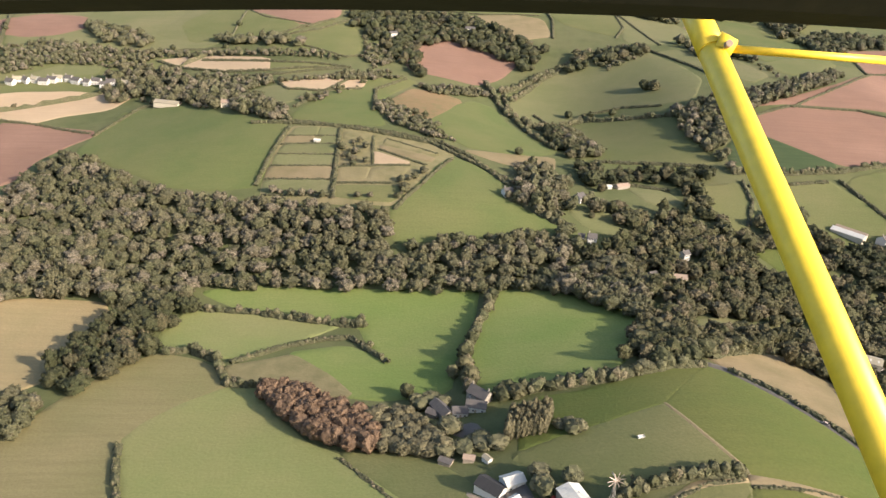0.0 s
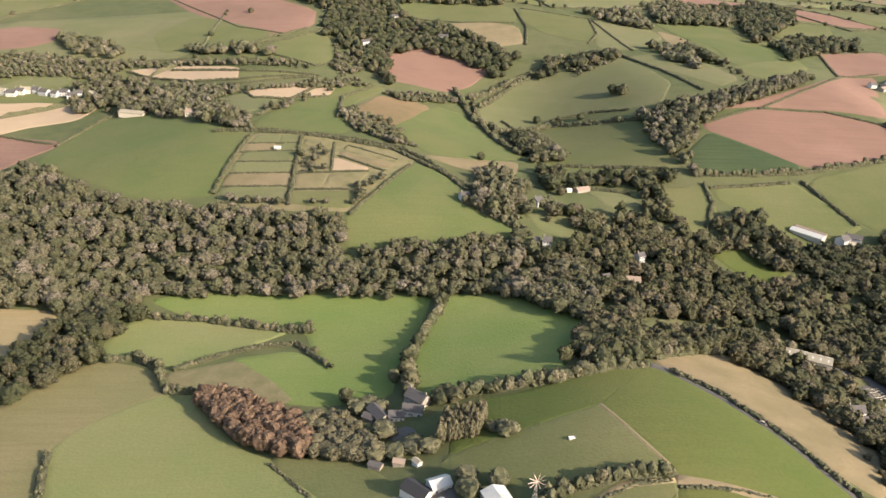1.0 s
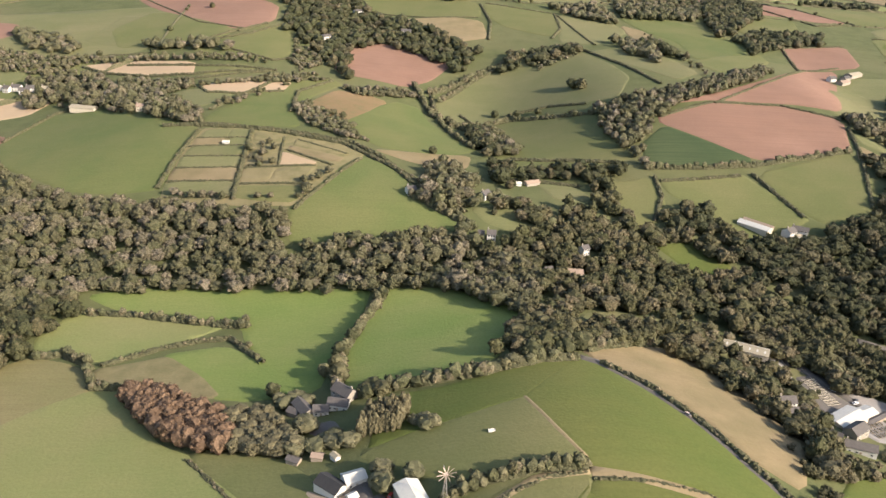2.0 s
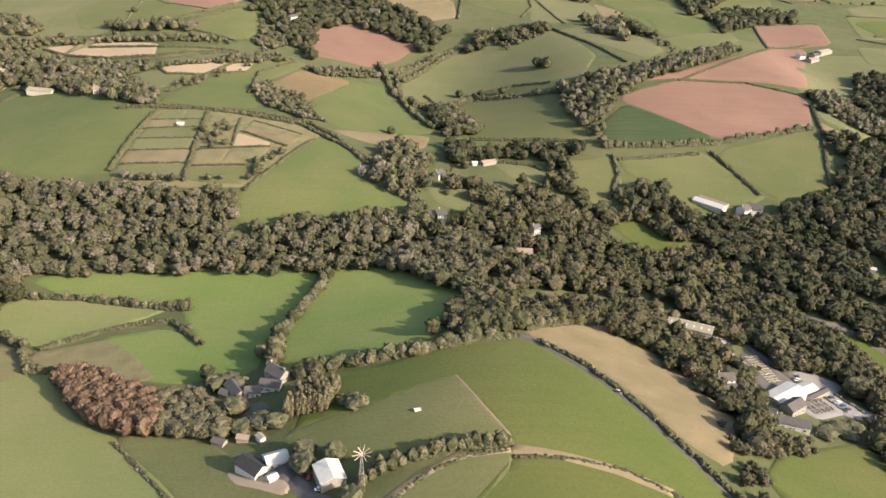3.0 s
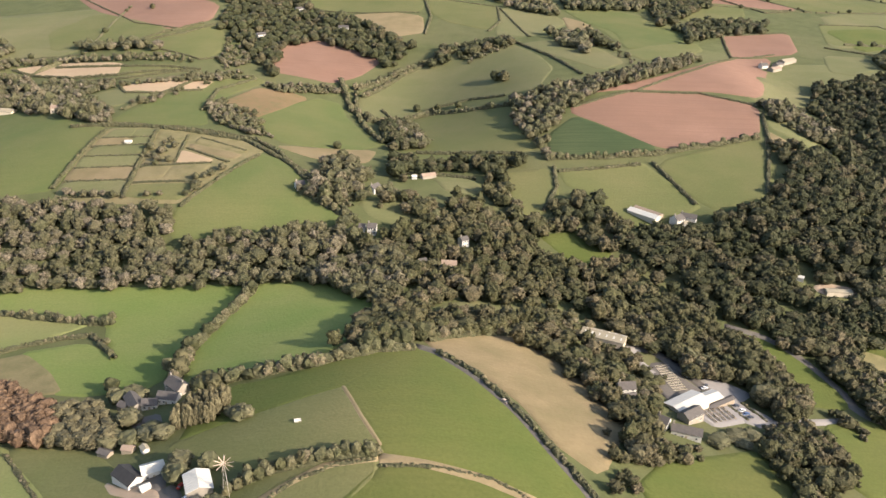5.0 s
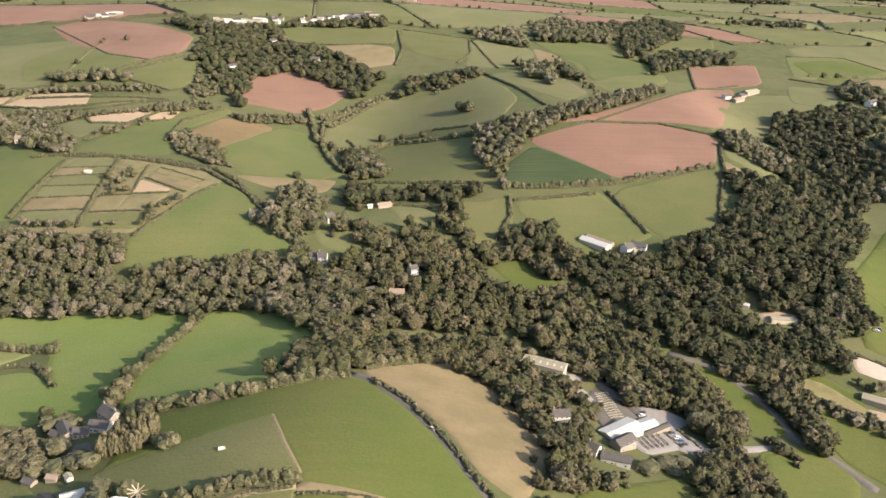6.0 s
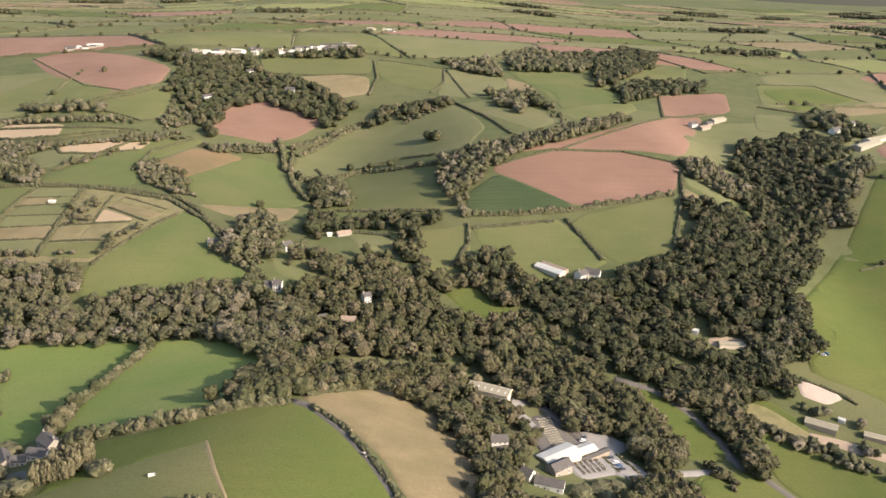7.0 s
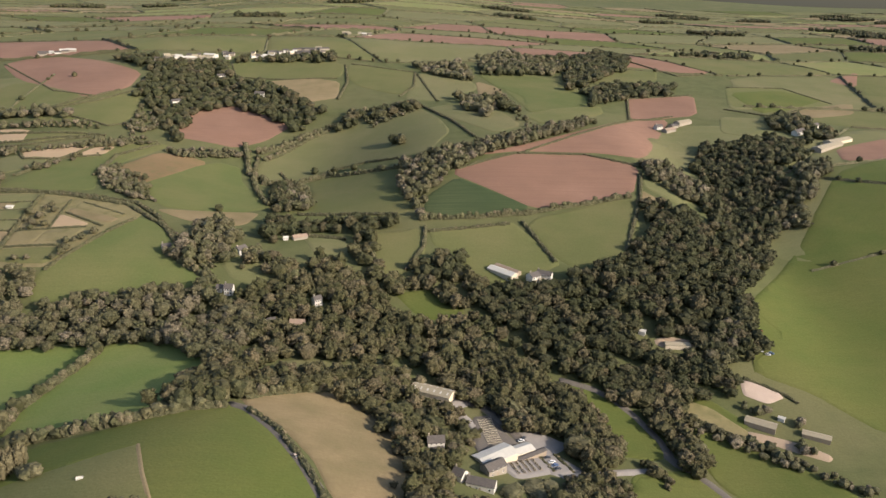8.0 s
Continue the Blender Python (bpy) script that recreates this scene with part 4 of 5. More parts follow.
# ---- lanes ----
def lane(name, label, line, wide, material, lift=0.55):
    left, right = [], []
    for x, y, dx, dy in along(line, 6.0):
        left.append((x - dy * wide / 2, y + dx * wide / 2))
        right.append((x + dy * wide / 2, y - dx * wide / 2))
    return tagged(sheet(name, left + right[::-1], lift, 12.0, material), label, "lane", kind="structure")


lane("road", "narrow grey farm lane beside a hedge", [(157.4, 382.4), (168.5, 376.9), (187.5, 352.9), (204.3, 322.4), (218.6, 292.5), (232.2, 263.3), (234.5, 253.3)], 3.0, "tarmac", 0.8)
lane("road", "shaded tarmac lane along the valley floor", [(363.0, 460.1), (384.1, 451.9), (395.9, 442.2), (406.6, 426.5), (416.7, 404.2), (417.6, 387.5), (426.7, 378.0), (436.1, 362.0), (445.5, 341.4)], 3.6, "tarmac", 0.8)
lane("road", "pale stony farm track between fields", [(144.2, 273.8), (162.9, 270.6), (186.3, 264.6), (211.8, 253.8)], 3.4, "hay", 0.85)
lane("road", "grey yard road past the plant tables", [(292.7, 430.2), (305.8, 426.6), (317.2, 412.0), (324.5, 397.5), (331.0, 383.0)], 4.2, "tarmac", 0.9)
lane("road", "pale gravel track behind the sheds", [(272.8, 420.5), (285.1, 420.2), (293.9, 408.7), (299.6, 399.0)], 3.4, "gravel", 0.9)
lane("road", "grey concrete farm drive", [(56.0, 270.3), (62.6, 256.9), (74.5, 250.6)], 3.4, "tarmac", 0.9)
lane("road", "pale straw track along a field edge", [(91.2, 247.1), (105.0, 260.4), (120.9, 270.5), (143.9, 273.5)], 1.6, "hay", 0.9)
lane("road", "narrow strip of uncut straw-coloured grass", [(123.3, 332.1), (134.0, 303.1), (144.8, 278.9)], 0.9, "hay", 0.8)


# ---- wing strut of the light aircraft ----
def aircraft_strut():
    """A yellow streamlined lift strut with its thin jury strut, and the dark edge of the wing above, at arm's length from the cabin."""
    cabin = pose(-4.08, -0.94, 243.25, 65.832, -3.943, -0.392)

    def bar(name, a, b, wide, thick, material, parent):
        axis = Vector(b) - Vector(a)
        bm = bmesh.new()
        bmesh.ops.create_cone(bm, cap_ends=True, segments=24, radius1=0.5, radius2=0.5, depth=axis.length,
                              matrix=Matrix.Translation((Vector(a) + Vector(b)) / 2) @ axis.to_track_quat("Z", "Y").to_matrix().to_4x4() @ Matrix.Diagonal((wide, thick, 1, 1)))
        for f in bm.faces:
            f.smooth = len(f.verts) == 4
        return part(name, bm, material, parent)

    top = tagged(new("aircraft_wing"), "strutted wing of a light aircraft with a glossy yellow strut", "aircraft wing")
    top.matrix_basis = cabin
    strut = bar("lift_strut", (0.763, 0.748, -2.50), (0.808, -0.625, -1.235), 0.077, 0.074, "yellow", top)
    tagged(strut, "glossy yellow painted lift strut")
    bar("sleeve", (0.7632, 0.742, -2.494), (0.7700, 0.560, -2.325), 0.083, 0.080, "yellow", strut)
    bar("bracket", (0.775, 0.590, -2.30), (0.820, 0.566, -2.30), 0.055, 0.036, "yellow", strut)
    bar("bolt", (0.797, 0.572, -2.30), (0.797, 0.572, -2.262), 0.020, 0.020, "rustroof", strut)
    bar("jury_strut", (0.805, 0.566, -2.30), (1.32, 0.527, -2.30), 0.023, 0.023, "yellow", top)
    # wing edge: its shade is painted in through the near-black fabric colour
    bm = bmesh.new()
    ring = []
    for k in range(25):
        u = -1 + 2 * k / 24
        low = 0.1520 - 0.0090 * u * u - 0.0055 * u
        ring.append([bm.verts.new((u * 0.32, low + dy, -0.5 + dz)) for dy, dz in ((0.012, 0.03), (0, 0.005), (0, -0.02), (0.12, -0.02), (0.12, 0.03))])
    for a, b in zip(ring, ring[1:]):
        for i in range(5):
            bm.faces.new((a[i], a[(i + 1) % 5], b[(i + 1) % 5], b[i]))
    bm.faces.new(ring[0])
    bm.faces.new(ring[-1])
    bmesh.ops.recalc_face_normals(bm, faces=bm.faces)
    tagged(part("wing_edge", bm, "wingshade", top), "dark shaded underside edge of the wing")


aircraft_strut()

# ---- woods and hedges ----
wood("mixed", [(-340, 617), (-339, 655), (-328, 698), (-298, 686), (-263, 658), (-230, 630), (-204, 617), (-165, 607), (-132, 601), (-82, 586), (-47, 580), (-25, 572), (-19, 542), (14, 543), (47, 544), (89, 550), (106, 554), (120, 534), (144, 529), (172, 510), (136, 439), (113, 466), (83, 488), (53, 493), (7, 492), (-54, 498), (-102, 503), (-148, 503), (-164, 479), (-201, 476), (-211, 485), (-274, 476), (-326, 465), (-400, 597)])
wood("mixed", [(129, 413), (146, 431), (163, 472), (119, 509), (122, 543), (154, 558), (179, 568), (214, 565), (240, 561), (255, 518), (297, 522), (318, 494), (353, 471), (348, 447), (328, 421), (318, 422), (299, 440), (288, 438), (264, 466), (253, 473), (211, 464), (176, 452), (164, 413), (139, 378)])
wood("dark", [(298, 536), (329, 574), (384, 580), (449, 614), (489, 680), (532, 710), (535, 587), (528, 529), (490, 478), (439, 506), (409, 475), (373, 491), (317, 515)])
wood("dark", [(353, 471), (428, 470), (484, 462), (452, 450), (416, 435), (400, 442), (366, 458)])
wood("mixed", [(257, 832), (289, 852), (333, 863), (404, 913), (490, 990), (500, 972), (397, 871), (342, 832), (307, 783), (281, 737), (273, 688), (259, 730), (250, 800)])
wood("dark", [(-208, 399), (-206, 426), (-195, 461), (-184, 481), (-156, 490), (-145, 476), (-158, 444), (-153, 420), (-171, 394), (-188, 366), (-200, 375)])
wood("mixed", [(-213, 318), (-220, 354), (-205, 370), (-191, 356), (-196, 326)])
wood("mixed", [(119, 411), (139, 437), (184, 456), (245, 468), (258, 444), (242, 426), (163, 395), (126, 376), (112, 381)])
wood("dark", [(-203, 1328), (-168, 1345), (-84, 1309), (-26, 1330), (-13, 1260), (65, 1199), (126, 1125), (158, 1070), (141, 1044), (127, 1008), (101, 1043), (77, 1060), (43, 1086), (17, 1101), (-13, 1067), (-12, 987), (-7, 939), (-25, 945), (-46, 1012), (-104, 1106), (-116, 1178), (-110, 1215), (-129, 1252)])
wood("dark", [(-24, 1318), (4, 1364), (142, 1389), (155, 1338), (119, 1327), (16, 1347)])
wood("dark", [(385, 1327), (497, 1431), (593, 1498), (666, 1497), (584, 1300), (506, 1193), (524, 1323), (453, 1287), (379, 1275)])
wood("sparse", [(-134, 808), (-94, 856), (-51, 929), (-25, 931), (-67, 888), (-111, 799)])
wood("mixed", [(232, 390), (255, 386), (274, 382), (277, 340), (264, 314), (257, 347)])
wood("mixed", [(336, 339), (373, 355), (376, 329), (341, 314)])
wood("dark", [(156, 676), (212, 690), (257, 681), (252, 665), (212, 656), (173, 656)])
wood("dark", [(258, 588), (297, 618), (308, 609), (308, 583), (275, 565)])
wood("sparse", [(-53, 797), (-43, 822), (0, 789), (29, 711), (2, 720)])
wood("dark", [(122, 829), (145, 826), (161, 753), (135, 723), (124, 758)])
wood("sparse", [(255, 333), (265, 306), (250, 255), (234, 257)])
wood("dark", [(297, 522), (336, 506), (376, 502), (415, 495), (437, 489), (488, 471), (490, 452), (450, 444), (413, 448), (383, 450), (351, 462), (317, 491)])
wood("mixed", [(510, 528), (521, 522), (517, 503), (490, 478), (466, 477), (474, 501)])
wood("scrub", [(395, 390), (418, 362), (405, 354), (398, 369)])
wood("scrub", [(285, 416), (292, 406), (299, 396), (297, 376), (290, 378), (287, 400)])
wood("mixed", [(69, 601), (76, 656), (94, 691), (115, 653), (123, 598), (112, 583), (95, 576), (81, 584)])
wood("dark", [(131, 676), (138, 708), (155, 691), (163, 656), (155, 642), (142, 626)])
wood("mixed", [(124, 587), (150, 599), (178, 576), (205, 564), (239, 551), (247, 531), (222, 528), (192, 551), (166, 566), (143, 576)])
wood("mixed", [(176, 600), (204, 597), (222, 573), (244, 557), (214, 557), (191, 572)])
wood("mixed", [(212, 643), (231, 655), (234, 613), (242, 579), (258, 571), (267, 579), (257, 555), (240, 557), (227, 575), (215, 611)])
wood("mixed", [(-352, 874), (-368, 935), (-341, 952), (-283, 933), (-246, 866), (-193, 818), (-162, 777), (-136, 749), (-151, 748), (-246, 823), (-287, 843), (-308, 868), (-330, 846)])
wood("scrub", [(-532, 1026), (-473, 1052), (-340, 1014), (-108, 977), (-106, 958), (-327, 992), (-440, 971), (-488, 932)])
wood("scrub", [(-268, 925), (-200, 905), (-152, 877), (-76, 924), (-39, 943), (-74, 897), (-157, 873), (-200, 846), (-244, 881)])
wood("mixed", [(513, 818), (541, 831), (572, 799), (564, 743), (543, 734), (520, 767), (510, 771)])
wood("dark", [(669, 935), (712, 955), (734, 904), (706, 854), (671, 833), (668, 868)])
# gully trees: dark leaf colour stands in for the shadow over them
wood("dark", [(646, 845), (667, 821), (654, 755), (610, 682), (576, 647), (569, 668)])
wood("mixed", [(688, 823), (734, 851), (720, 814), (655, 725), (637, 686), (614, 682), (618, 701), (662, 758)])
wood("dark", [(484, 723), (502, 719), (520, 678), (527, 641), (535, 587), (506, 638), (482, 657)])
wood("scrub", [(-54, 800), (-46, 830), (-18, 792), (26, 716), (2, 718), (-30, 748)])
wood("mixed", [(-461, 1115), (-419, 1102), (-364, 1067), (-344, 1027), (-396, 1037), (-440, 1079)])
wood("mixed", [(-287, 1049), (-259, 1054), (-198, 1033), (-141, 1022), (-151, 998), (-237, 1018)])
wood("dark", [(190, 1070), (251, 1078), (281, 1067), (272, 1045), (206, 1033), (164, 1005)])
wood("mixed", [(125, 801), (149, 831), (170, 747), (152, 721), (136, 749)])
wood("mixed", [(370, 461), (393, 446), (415, 443), (431, 423), (426, 397), (420, 407), (407, 429), (386, 446)])
wood("mixed", [(263, 449), (287, 431), (309, 436), (326, 425), (333, 410), (336, 399), (326, 394), (316, 412), (300, 425), (287, 433)])
wood("mixed", [(352, 439), (366, 444), (377, 428), (370, 416), (382, 407), (381, 379), (364, 367), (359, 380), (361, 399), (352, 416)])
wood("sparse", [(-74, 695), (-47, 697), (-45, 646), (-72, 651)])
wood("sparse", [(-20, 621), (4, 650), (10, 656), (-8, 614), (-21, 588), (-20, 608)])
wood("mixed", [(340, 341), (359, 353), (374, 346), (377, 316), (361, 292), (333, 284), (333, 313)])
wood("scrub", [(276, 328), (291, 321), (302, 320), (300, 307), (271, 298)])
wood("mixed", [(248, 562), (271, 572), (305, 583), (328, 567), (298, 533), (279, 559)])
wood("mixed", [(292, 442), (316, 465), (339, 459), (362, 446), (377, 428), (382, 403), (386, 388), (381, 368), (363, 356), (357, 362), (355, 386), (351, 397), (330, 397), (325, 408), (310, 428)])
wood("mixed", [(397, 460), (415, 466), (436, 449), (442, 438), (433, 402), (438, 382), (428, 369), (423, 379), (420, 393), (417, 426), (402, 442)])
wood("dark", [(399, 505), (425, 498), (438, 486), (463, 479), (485, 465), (484, 450), (466, 440), (448, 446), (431, 466), (406, 480)])
wood("mixed", [(356, 354), (376, 355), (380, 341), (382, 331), (325, 315), (340, 338)])
wood("mixed", [(230, 446), (259, 440), (276, 418), (292, 409), (287, 394), (269, 397), (252, 414), (229, 424)])
wood("mixed", [(265, 336), (278, 355), (285, 344), (276, 317), (279, 301), (257, 294)])
# shaded valley side, filled with dark-coloured trees in place of its shade
wood("dark", [(584, 840), (623, 870), (644, 840), (608, 718), (587, 640), (540, 576), (530, 589), (544, 654), (545, 701), (556, 749)])
wood("dark", [(551, 1402), (640, 1590), (675, 1484), (635, 1369), (574, 1287), (540, 1223), (527, 1219), (515, 1269)])
wood("mixed", [(388, 1411), (456, 1467), (490, 1428), (544, 1399), (502, 1293), (462, 1309), (386, 1290)])
wood("mixed", [(279, 1323), (356, 1356), (367, 1232), (294, 1272)])
wood("dark", [(523, 1179), (589, 1251), (692, 1269), (663, 1196), (587, 1163), (517, 1089)])
wood("sparse", [(383, 1184), (401, 1187), (412, 1035), (420, 948), (406, 926), (394, 1043)])
wood("mixed", [(332, 1113), (365, 1130), (377, 1027), (362, 996), (338, 1036)])
wood("dark", [(754, 1060), (814, 1095), (810, 986), (785, 941), (748, 974), (737, 1013)])
wood("scrub", [(-519, 999), (-444, 1033), (-335, 996), (-319, 955), (-370, 961), (-442, 976), (-489, 933)])
wood("scrub", [(-364, 923), (-295, 929), (-204, 867), (-143, 792), (-124, 741), (-176, 766), (-202, 808), (-259, 868), (-313, 884)])
wood("sparse", [(-316, 876), (-256, 857), (-184, 776), (-244, 814), (-289, 831)])
wood("scrub", [(440, 431), (467, 414), (495, 392), (518, 369), (533, 358), (527, 353), (503, 372), (471, 396), (439, 418)])
wood("scrub", [(479, 447), (493, 437), (516, 424), (519, 414), (503, 421), (485, 430)])
wood("mixed", [(434, 453), (448, 453), (439, 411), (441, 385), (430, 376), (422, 394)])
wood("scrub", [(502, 409), (515, 406), (514, 395), (500, 396)])
wood("scrub", [(-89, 1073), (-50, 1021), (-40, 977), (-65, 941), (-81, 979)])
wood("dark", [(348, 1133), (399, 1101), (411, 1008), (395, 1023), (358, 1087)])
wood("scrub", [(206, 1036), (273, 1067), (280, 1046), (221, 1006)])
wood("scrub", [(-13, 901), (61, 935), (76, 920), (8, 879)])
wood("sparse", [(-126, 611), (-72, 599), (-21, 589), (-7, 608), (-22, 596), (-71, 606), (-127, 619)])
wood("mixed", [(206, 414), (228, 420), (244, 413), (253, 407), (264, 378), (252, 362), (242, 392), (218, 404)])
wood("scrub", [(271, 383), (272, 345), (287, 351), (294, 385)])
wood("dark", [(491, 522), (512, 510), (526, 504), (512, 480), (497, 474), (501, 503)])
hedge(1.6, [(334.5, 377.5), (341.4, 359.0)])
hedge(4.5, [(165, 391), (189, 406), (216, 418), (251, 440), (270, 442)])
hedge(2.5, [(-428, 801), (-390, 793), (-322, 763)])
hedge(3, [(-126, 728), (-132, 684), (-137, 626)])
hedge(3.5, [(-132, 740), (-60, 730), (13, 709), (38, 680), (68, 623), (108, 571)])
hedge(2.5, [(23, 668), (-2, 613), (-22, 579)])
hedge(3, [(-79, 727), (-71, 598)])
hedge(4, [(-142, 479), (-112, 476), (-80, 466), (-50, 457), (-33, 454)])
hedge(3, [(-108, 409), (-81, 429), (-62, 437), (-41, 440), (-15, 406)])
hedge(5, [(50, 486), (38, 446), (29, 410), (30, 367)])
hedge(4, [(-149, 420), (-135, 424), (-116, 410), (-105, 384), (-82, 382)])
hedge(3, [(-143, 324), (-137, 303), (-129, 282), (-121, 257)])
hedge(1.5, [(-34, 312), (-8, 281), (14, 254)])
hedge(5, [(54, 361), (79, 361), (108, 363), (138, 374), (158, 378)])
hedge(3.2, [(170, 375), (189, 354), (206, 322), (220, 293), (234, 264), (238, 253)])
hedge(4, [(86, 267), (105, 273), (123, 276), (143, 276)])
hedge(1.5, [(92, 247), (109, 263), (126, 271), (143, 273)])
hedge(1.5, [(144, 269), (167, 269), (190, 265), (211, 253)])
hedge(3, [(365, 674), (384, 604)])
hedge(3, [(277, 667), (274, 632), (258, 592)])
hedge(2.5, [(314, 796), (380, 841), (455, 844), (509, 814)])
hedge(4, [(273, 683), (324, 683), (372, 690), (480, 732)])
hedge(3, [(505, 791), (487, 725), (447, 620)])
hedge(4, [(106, 836), (171, 869), (257, 826)])
hedge(5, [(87, 942), (136, 1002), (206, 1072), (282, 1087)])
hedge(5, [(68, 957), (87, 865), (126, 825), (155, 753)])
hedge(3, [(281, 1082), (318, 982), (340, 897)])
hedge(4, [(67, 599), (95, 576), (115, 560)])
hedge(5, [(126, 608), (150, 594), (170, 570), (192, 554)])
hedge(4, [(106, 590), (122, 605), (138, 622)])
hedge(3, [(151, 656), (183, 654), (207, 646)])
hedge(3.5, [(-163, 742), (-109, 740), (-52, 724), (6, 703), (53, 652), (108, 580)])
hedge(3, [(167, 1315), (176, 1214), (167, 1132)])
hedge(2, [(176, 1326), (275, 1284)])
hedge(3, [(-109, 1136), (-144, 1075), (-227, 1023)])
hedge(3, [(-269, 974), (-171, 947), (-90, 938)])
hedge(3, [(206, 1064), (163, 1028), (112, 958)])
hedge(3, [(441, 431), (458, 419), (478, 404), (503, 386)])
hedge(2, [(493, 466), (500, 462), (516, 450), (522, 441)])
hedge(2, [(345, 379), (353, 363)])
hedge(2, [(-474, 901), (-416, 926), (-334, 910)])
hedge(2, [(786, 1288), (884, 1298), (915, 1194)])
hedge(2.5, [(591, 1174), (558, 1036), (628, 1072)])
hedge(2.5, [(588, 1166), (704, 1215)])
hedge(2, [(-17, 1332), (3, 1259), (83, 1239), (160, 1238)])
hedge(2.5, [(278, 1280), (275, 1192), (254, 1136)])
hedge(2, [(-377, 1337), (-223, 1132), (-154, 1095)])
hedge(2.5, [(-186, 1026), (-100, 976), (-56, 1012)])
hedge(3, [(-324, 982), (-289, 955), (-230, 925), (-179, 919), (-103, 932)])
hedge(2.5, [(-160, 871), (-147, 848), (-117, 845), (-71, 864)])
hedge(3, [(-317, 755), (-296, 831), (-285, 834)])
hedge(2.5, [(383, 839), (486, 942), (563, 1037)])
hedge(2, [(-79, 728), (-74, 603)])
hedge(1.9, [(-48, 712), (-43, 647)])
hedge(1.9, [(-41, 682), (2, 648)])
hedge(1.9, [(-70, 622), (-20, 615)])
hedge(1.9, [(-72, 648), (-12, 648)])
hedge(1.9, [(-128, 693), (-78, 692)])
hedge(1.9, [(-127, 675), (-77, 670)])
hedge(1.9, [(-129, 656), (-77, 650)])
hedge(1.9, [(-130, 636), (-76, 628)])
hedge(1.9, [(-127, 613), (-74, 604)])
hedge(1.9, [(-124, 709), (-78, 709)])
hedge(1.9, [(-34, 706), (11, 676)])
hedge(3, [(280, 660), (314, 664), (353, 671)])
hedge(3.5, [(158, 721), (206, 710), (253, 696)])
hedge(3, [(119, 886), (150, 820)])
hedge(4, [(229, 652), (232, 609), (240, 582)])
hedge(4, [(96, 921), (140, 998), (179, 1038), (232, 1075)])
hedge(3, [(139, 843), (176, 890), (215, 887), (252, 863)])
hedge(4, [(87, 930), (92, 865), (106, 799), (126, 749)])
hedge(3, [(-164, 1088), (-200, 1043), (-242, 1041)])
hedge(3, [(-132, 1128), (-162, 1085)])
hedge(2.5, [(282, 1273), (306, 1100)])
hedge(2.5, [(-237, 903), (-161, 905), (-94, 934)])
hedge(3, [(-130, 786), (-89, 894), (-29, 931)])
hedge(3, [(-53, 788), (-56, 868), (-25, 925)])
hedge(2.5, [(721, 1126), (777, 1086), (848, 1147)])
hedge(2.5, [(675, 1471), (727, 1361), (773, 1381)])

# ---- single trees: trunk with limbs, and a crown of clumps and sprays ----
def limb_mesh(forks):
    bm = bmesh.new()

    def tube(a, b, r0, r1):
        axis = Vector(b) - Vector(a)
        turn = axis.to_track_quat("Z", "Y").to_matrix().to_4x4()
        bmesh.ops.create_cone(bm, cap_ends=True, segments=7, radius1=r0, radius2=r1, depth=axis.length,
                              matrix=Matrix.Translation((Vector(a) + Vector(b)) / 2) @ turn)

    tube((0, 0, -0.05), (0, 0, 0.32), 0.035, 0.026)
    tube((0, 0, 0.32), (0.02, 0.01, 0.62), 0.026, 0.010)
    for k in range(forks):
        a = k * 2.2 + rng.uniform(-0.3, 0.3)
        low = 0.24 + 0.08 * k
        tube((0, 0, low), (0.24 * math.cos(a), 0.24 * math.sin(a), low + 0.25), 0.014, 0.005)
    return bm


def tree_model(kind, slim, label, category="tree"):
    top = new("tree")
    tagged(top, label, category, "trees of the near fields")
    part("trunk", limb_mesh(4), "bark", top)
    v, f = crown(12, 420, slim, 1, 0.44, 0.045)
    raw("crown", v, f, kind, top, False, np.full(len(v), rng.uniform(0.1, 0.95)))
    return top


MODELS = {
    "mixed": [tree_model("mixed", 1.0, "round broadleaf tree turning brown beside a field") for _ in range(4)],
    "dark": [tree_model("dark", 1.0, "dark green broadleaf tree in a hedgerow") for _ in range(3)],
    "pale": [tree_model("pale", 0.55, "tall slim pale yellowing tree in a row") for _ in range(3)],
    "copper": [tree_model("copper", 0.85, "copper-brown plantation tree beside the field") for _ in range(4)],
}
USED = set()


def tree(kind, x, y, tall, wide):
    if built(x, y):
        return
    m = MODELS[kind][rng.integers(len(MODELS[kind]))]
    place = pose(x, y, height(x, y), 0, 0, rng.uniform(0, 360))
    size = Vector((wide, wide, tall))
    if m.name in USED:
        copy_thing(m, place).scale = size
    else:
        USED.add(m.name)
        m.matrix_basis = place
        m.scale = size


def grove(kind, poly, gap, low, high, wide=1.0):
    x0, x1, y0, y1 = min(p[0] for p in poly), max(p[0] for p in poly), min(p[1] for p in poly), max(p[1] for p in poly)
    y, odd = y0, 0
    while y < y1:
        x = x0 + odd * gap / 2
        while x < x1:
            px, py = x + rng.uniform(-0.35, 0.35) * gap, y + rng.uniform(-0.35, 0.35) * gap
            if inside(px, py, poly):
                tree(kind, px, py, rng.uniform(low, high), (gap + 2.2) * wide * rng.uniform(0.9, 1.3))
            x += gap
        y, odd = y + gap * 0.87, 1 - odd


grove("copper", [(-83.2, 370.9), (-76.4, 379.5), (-54.5, 368.8), (-28.9, 348.9), (-16.8, 328.5), (-18.2, 316.3), (-39.6, 321.2), (-60.3, 339.9)], 5.2, 9.0, 11.5, 1.35)
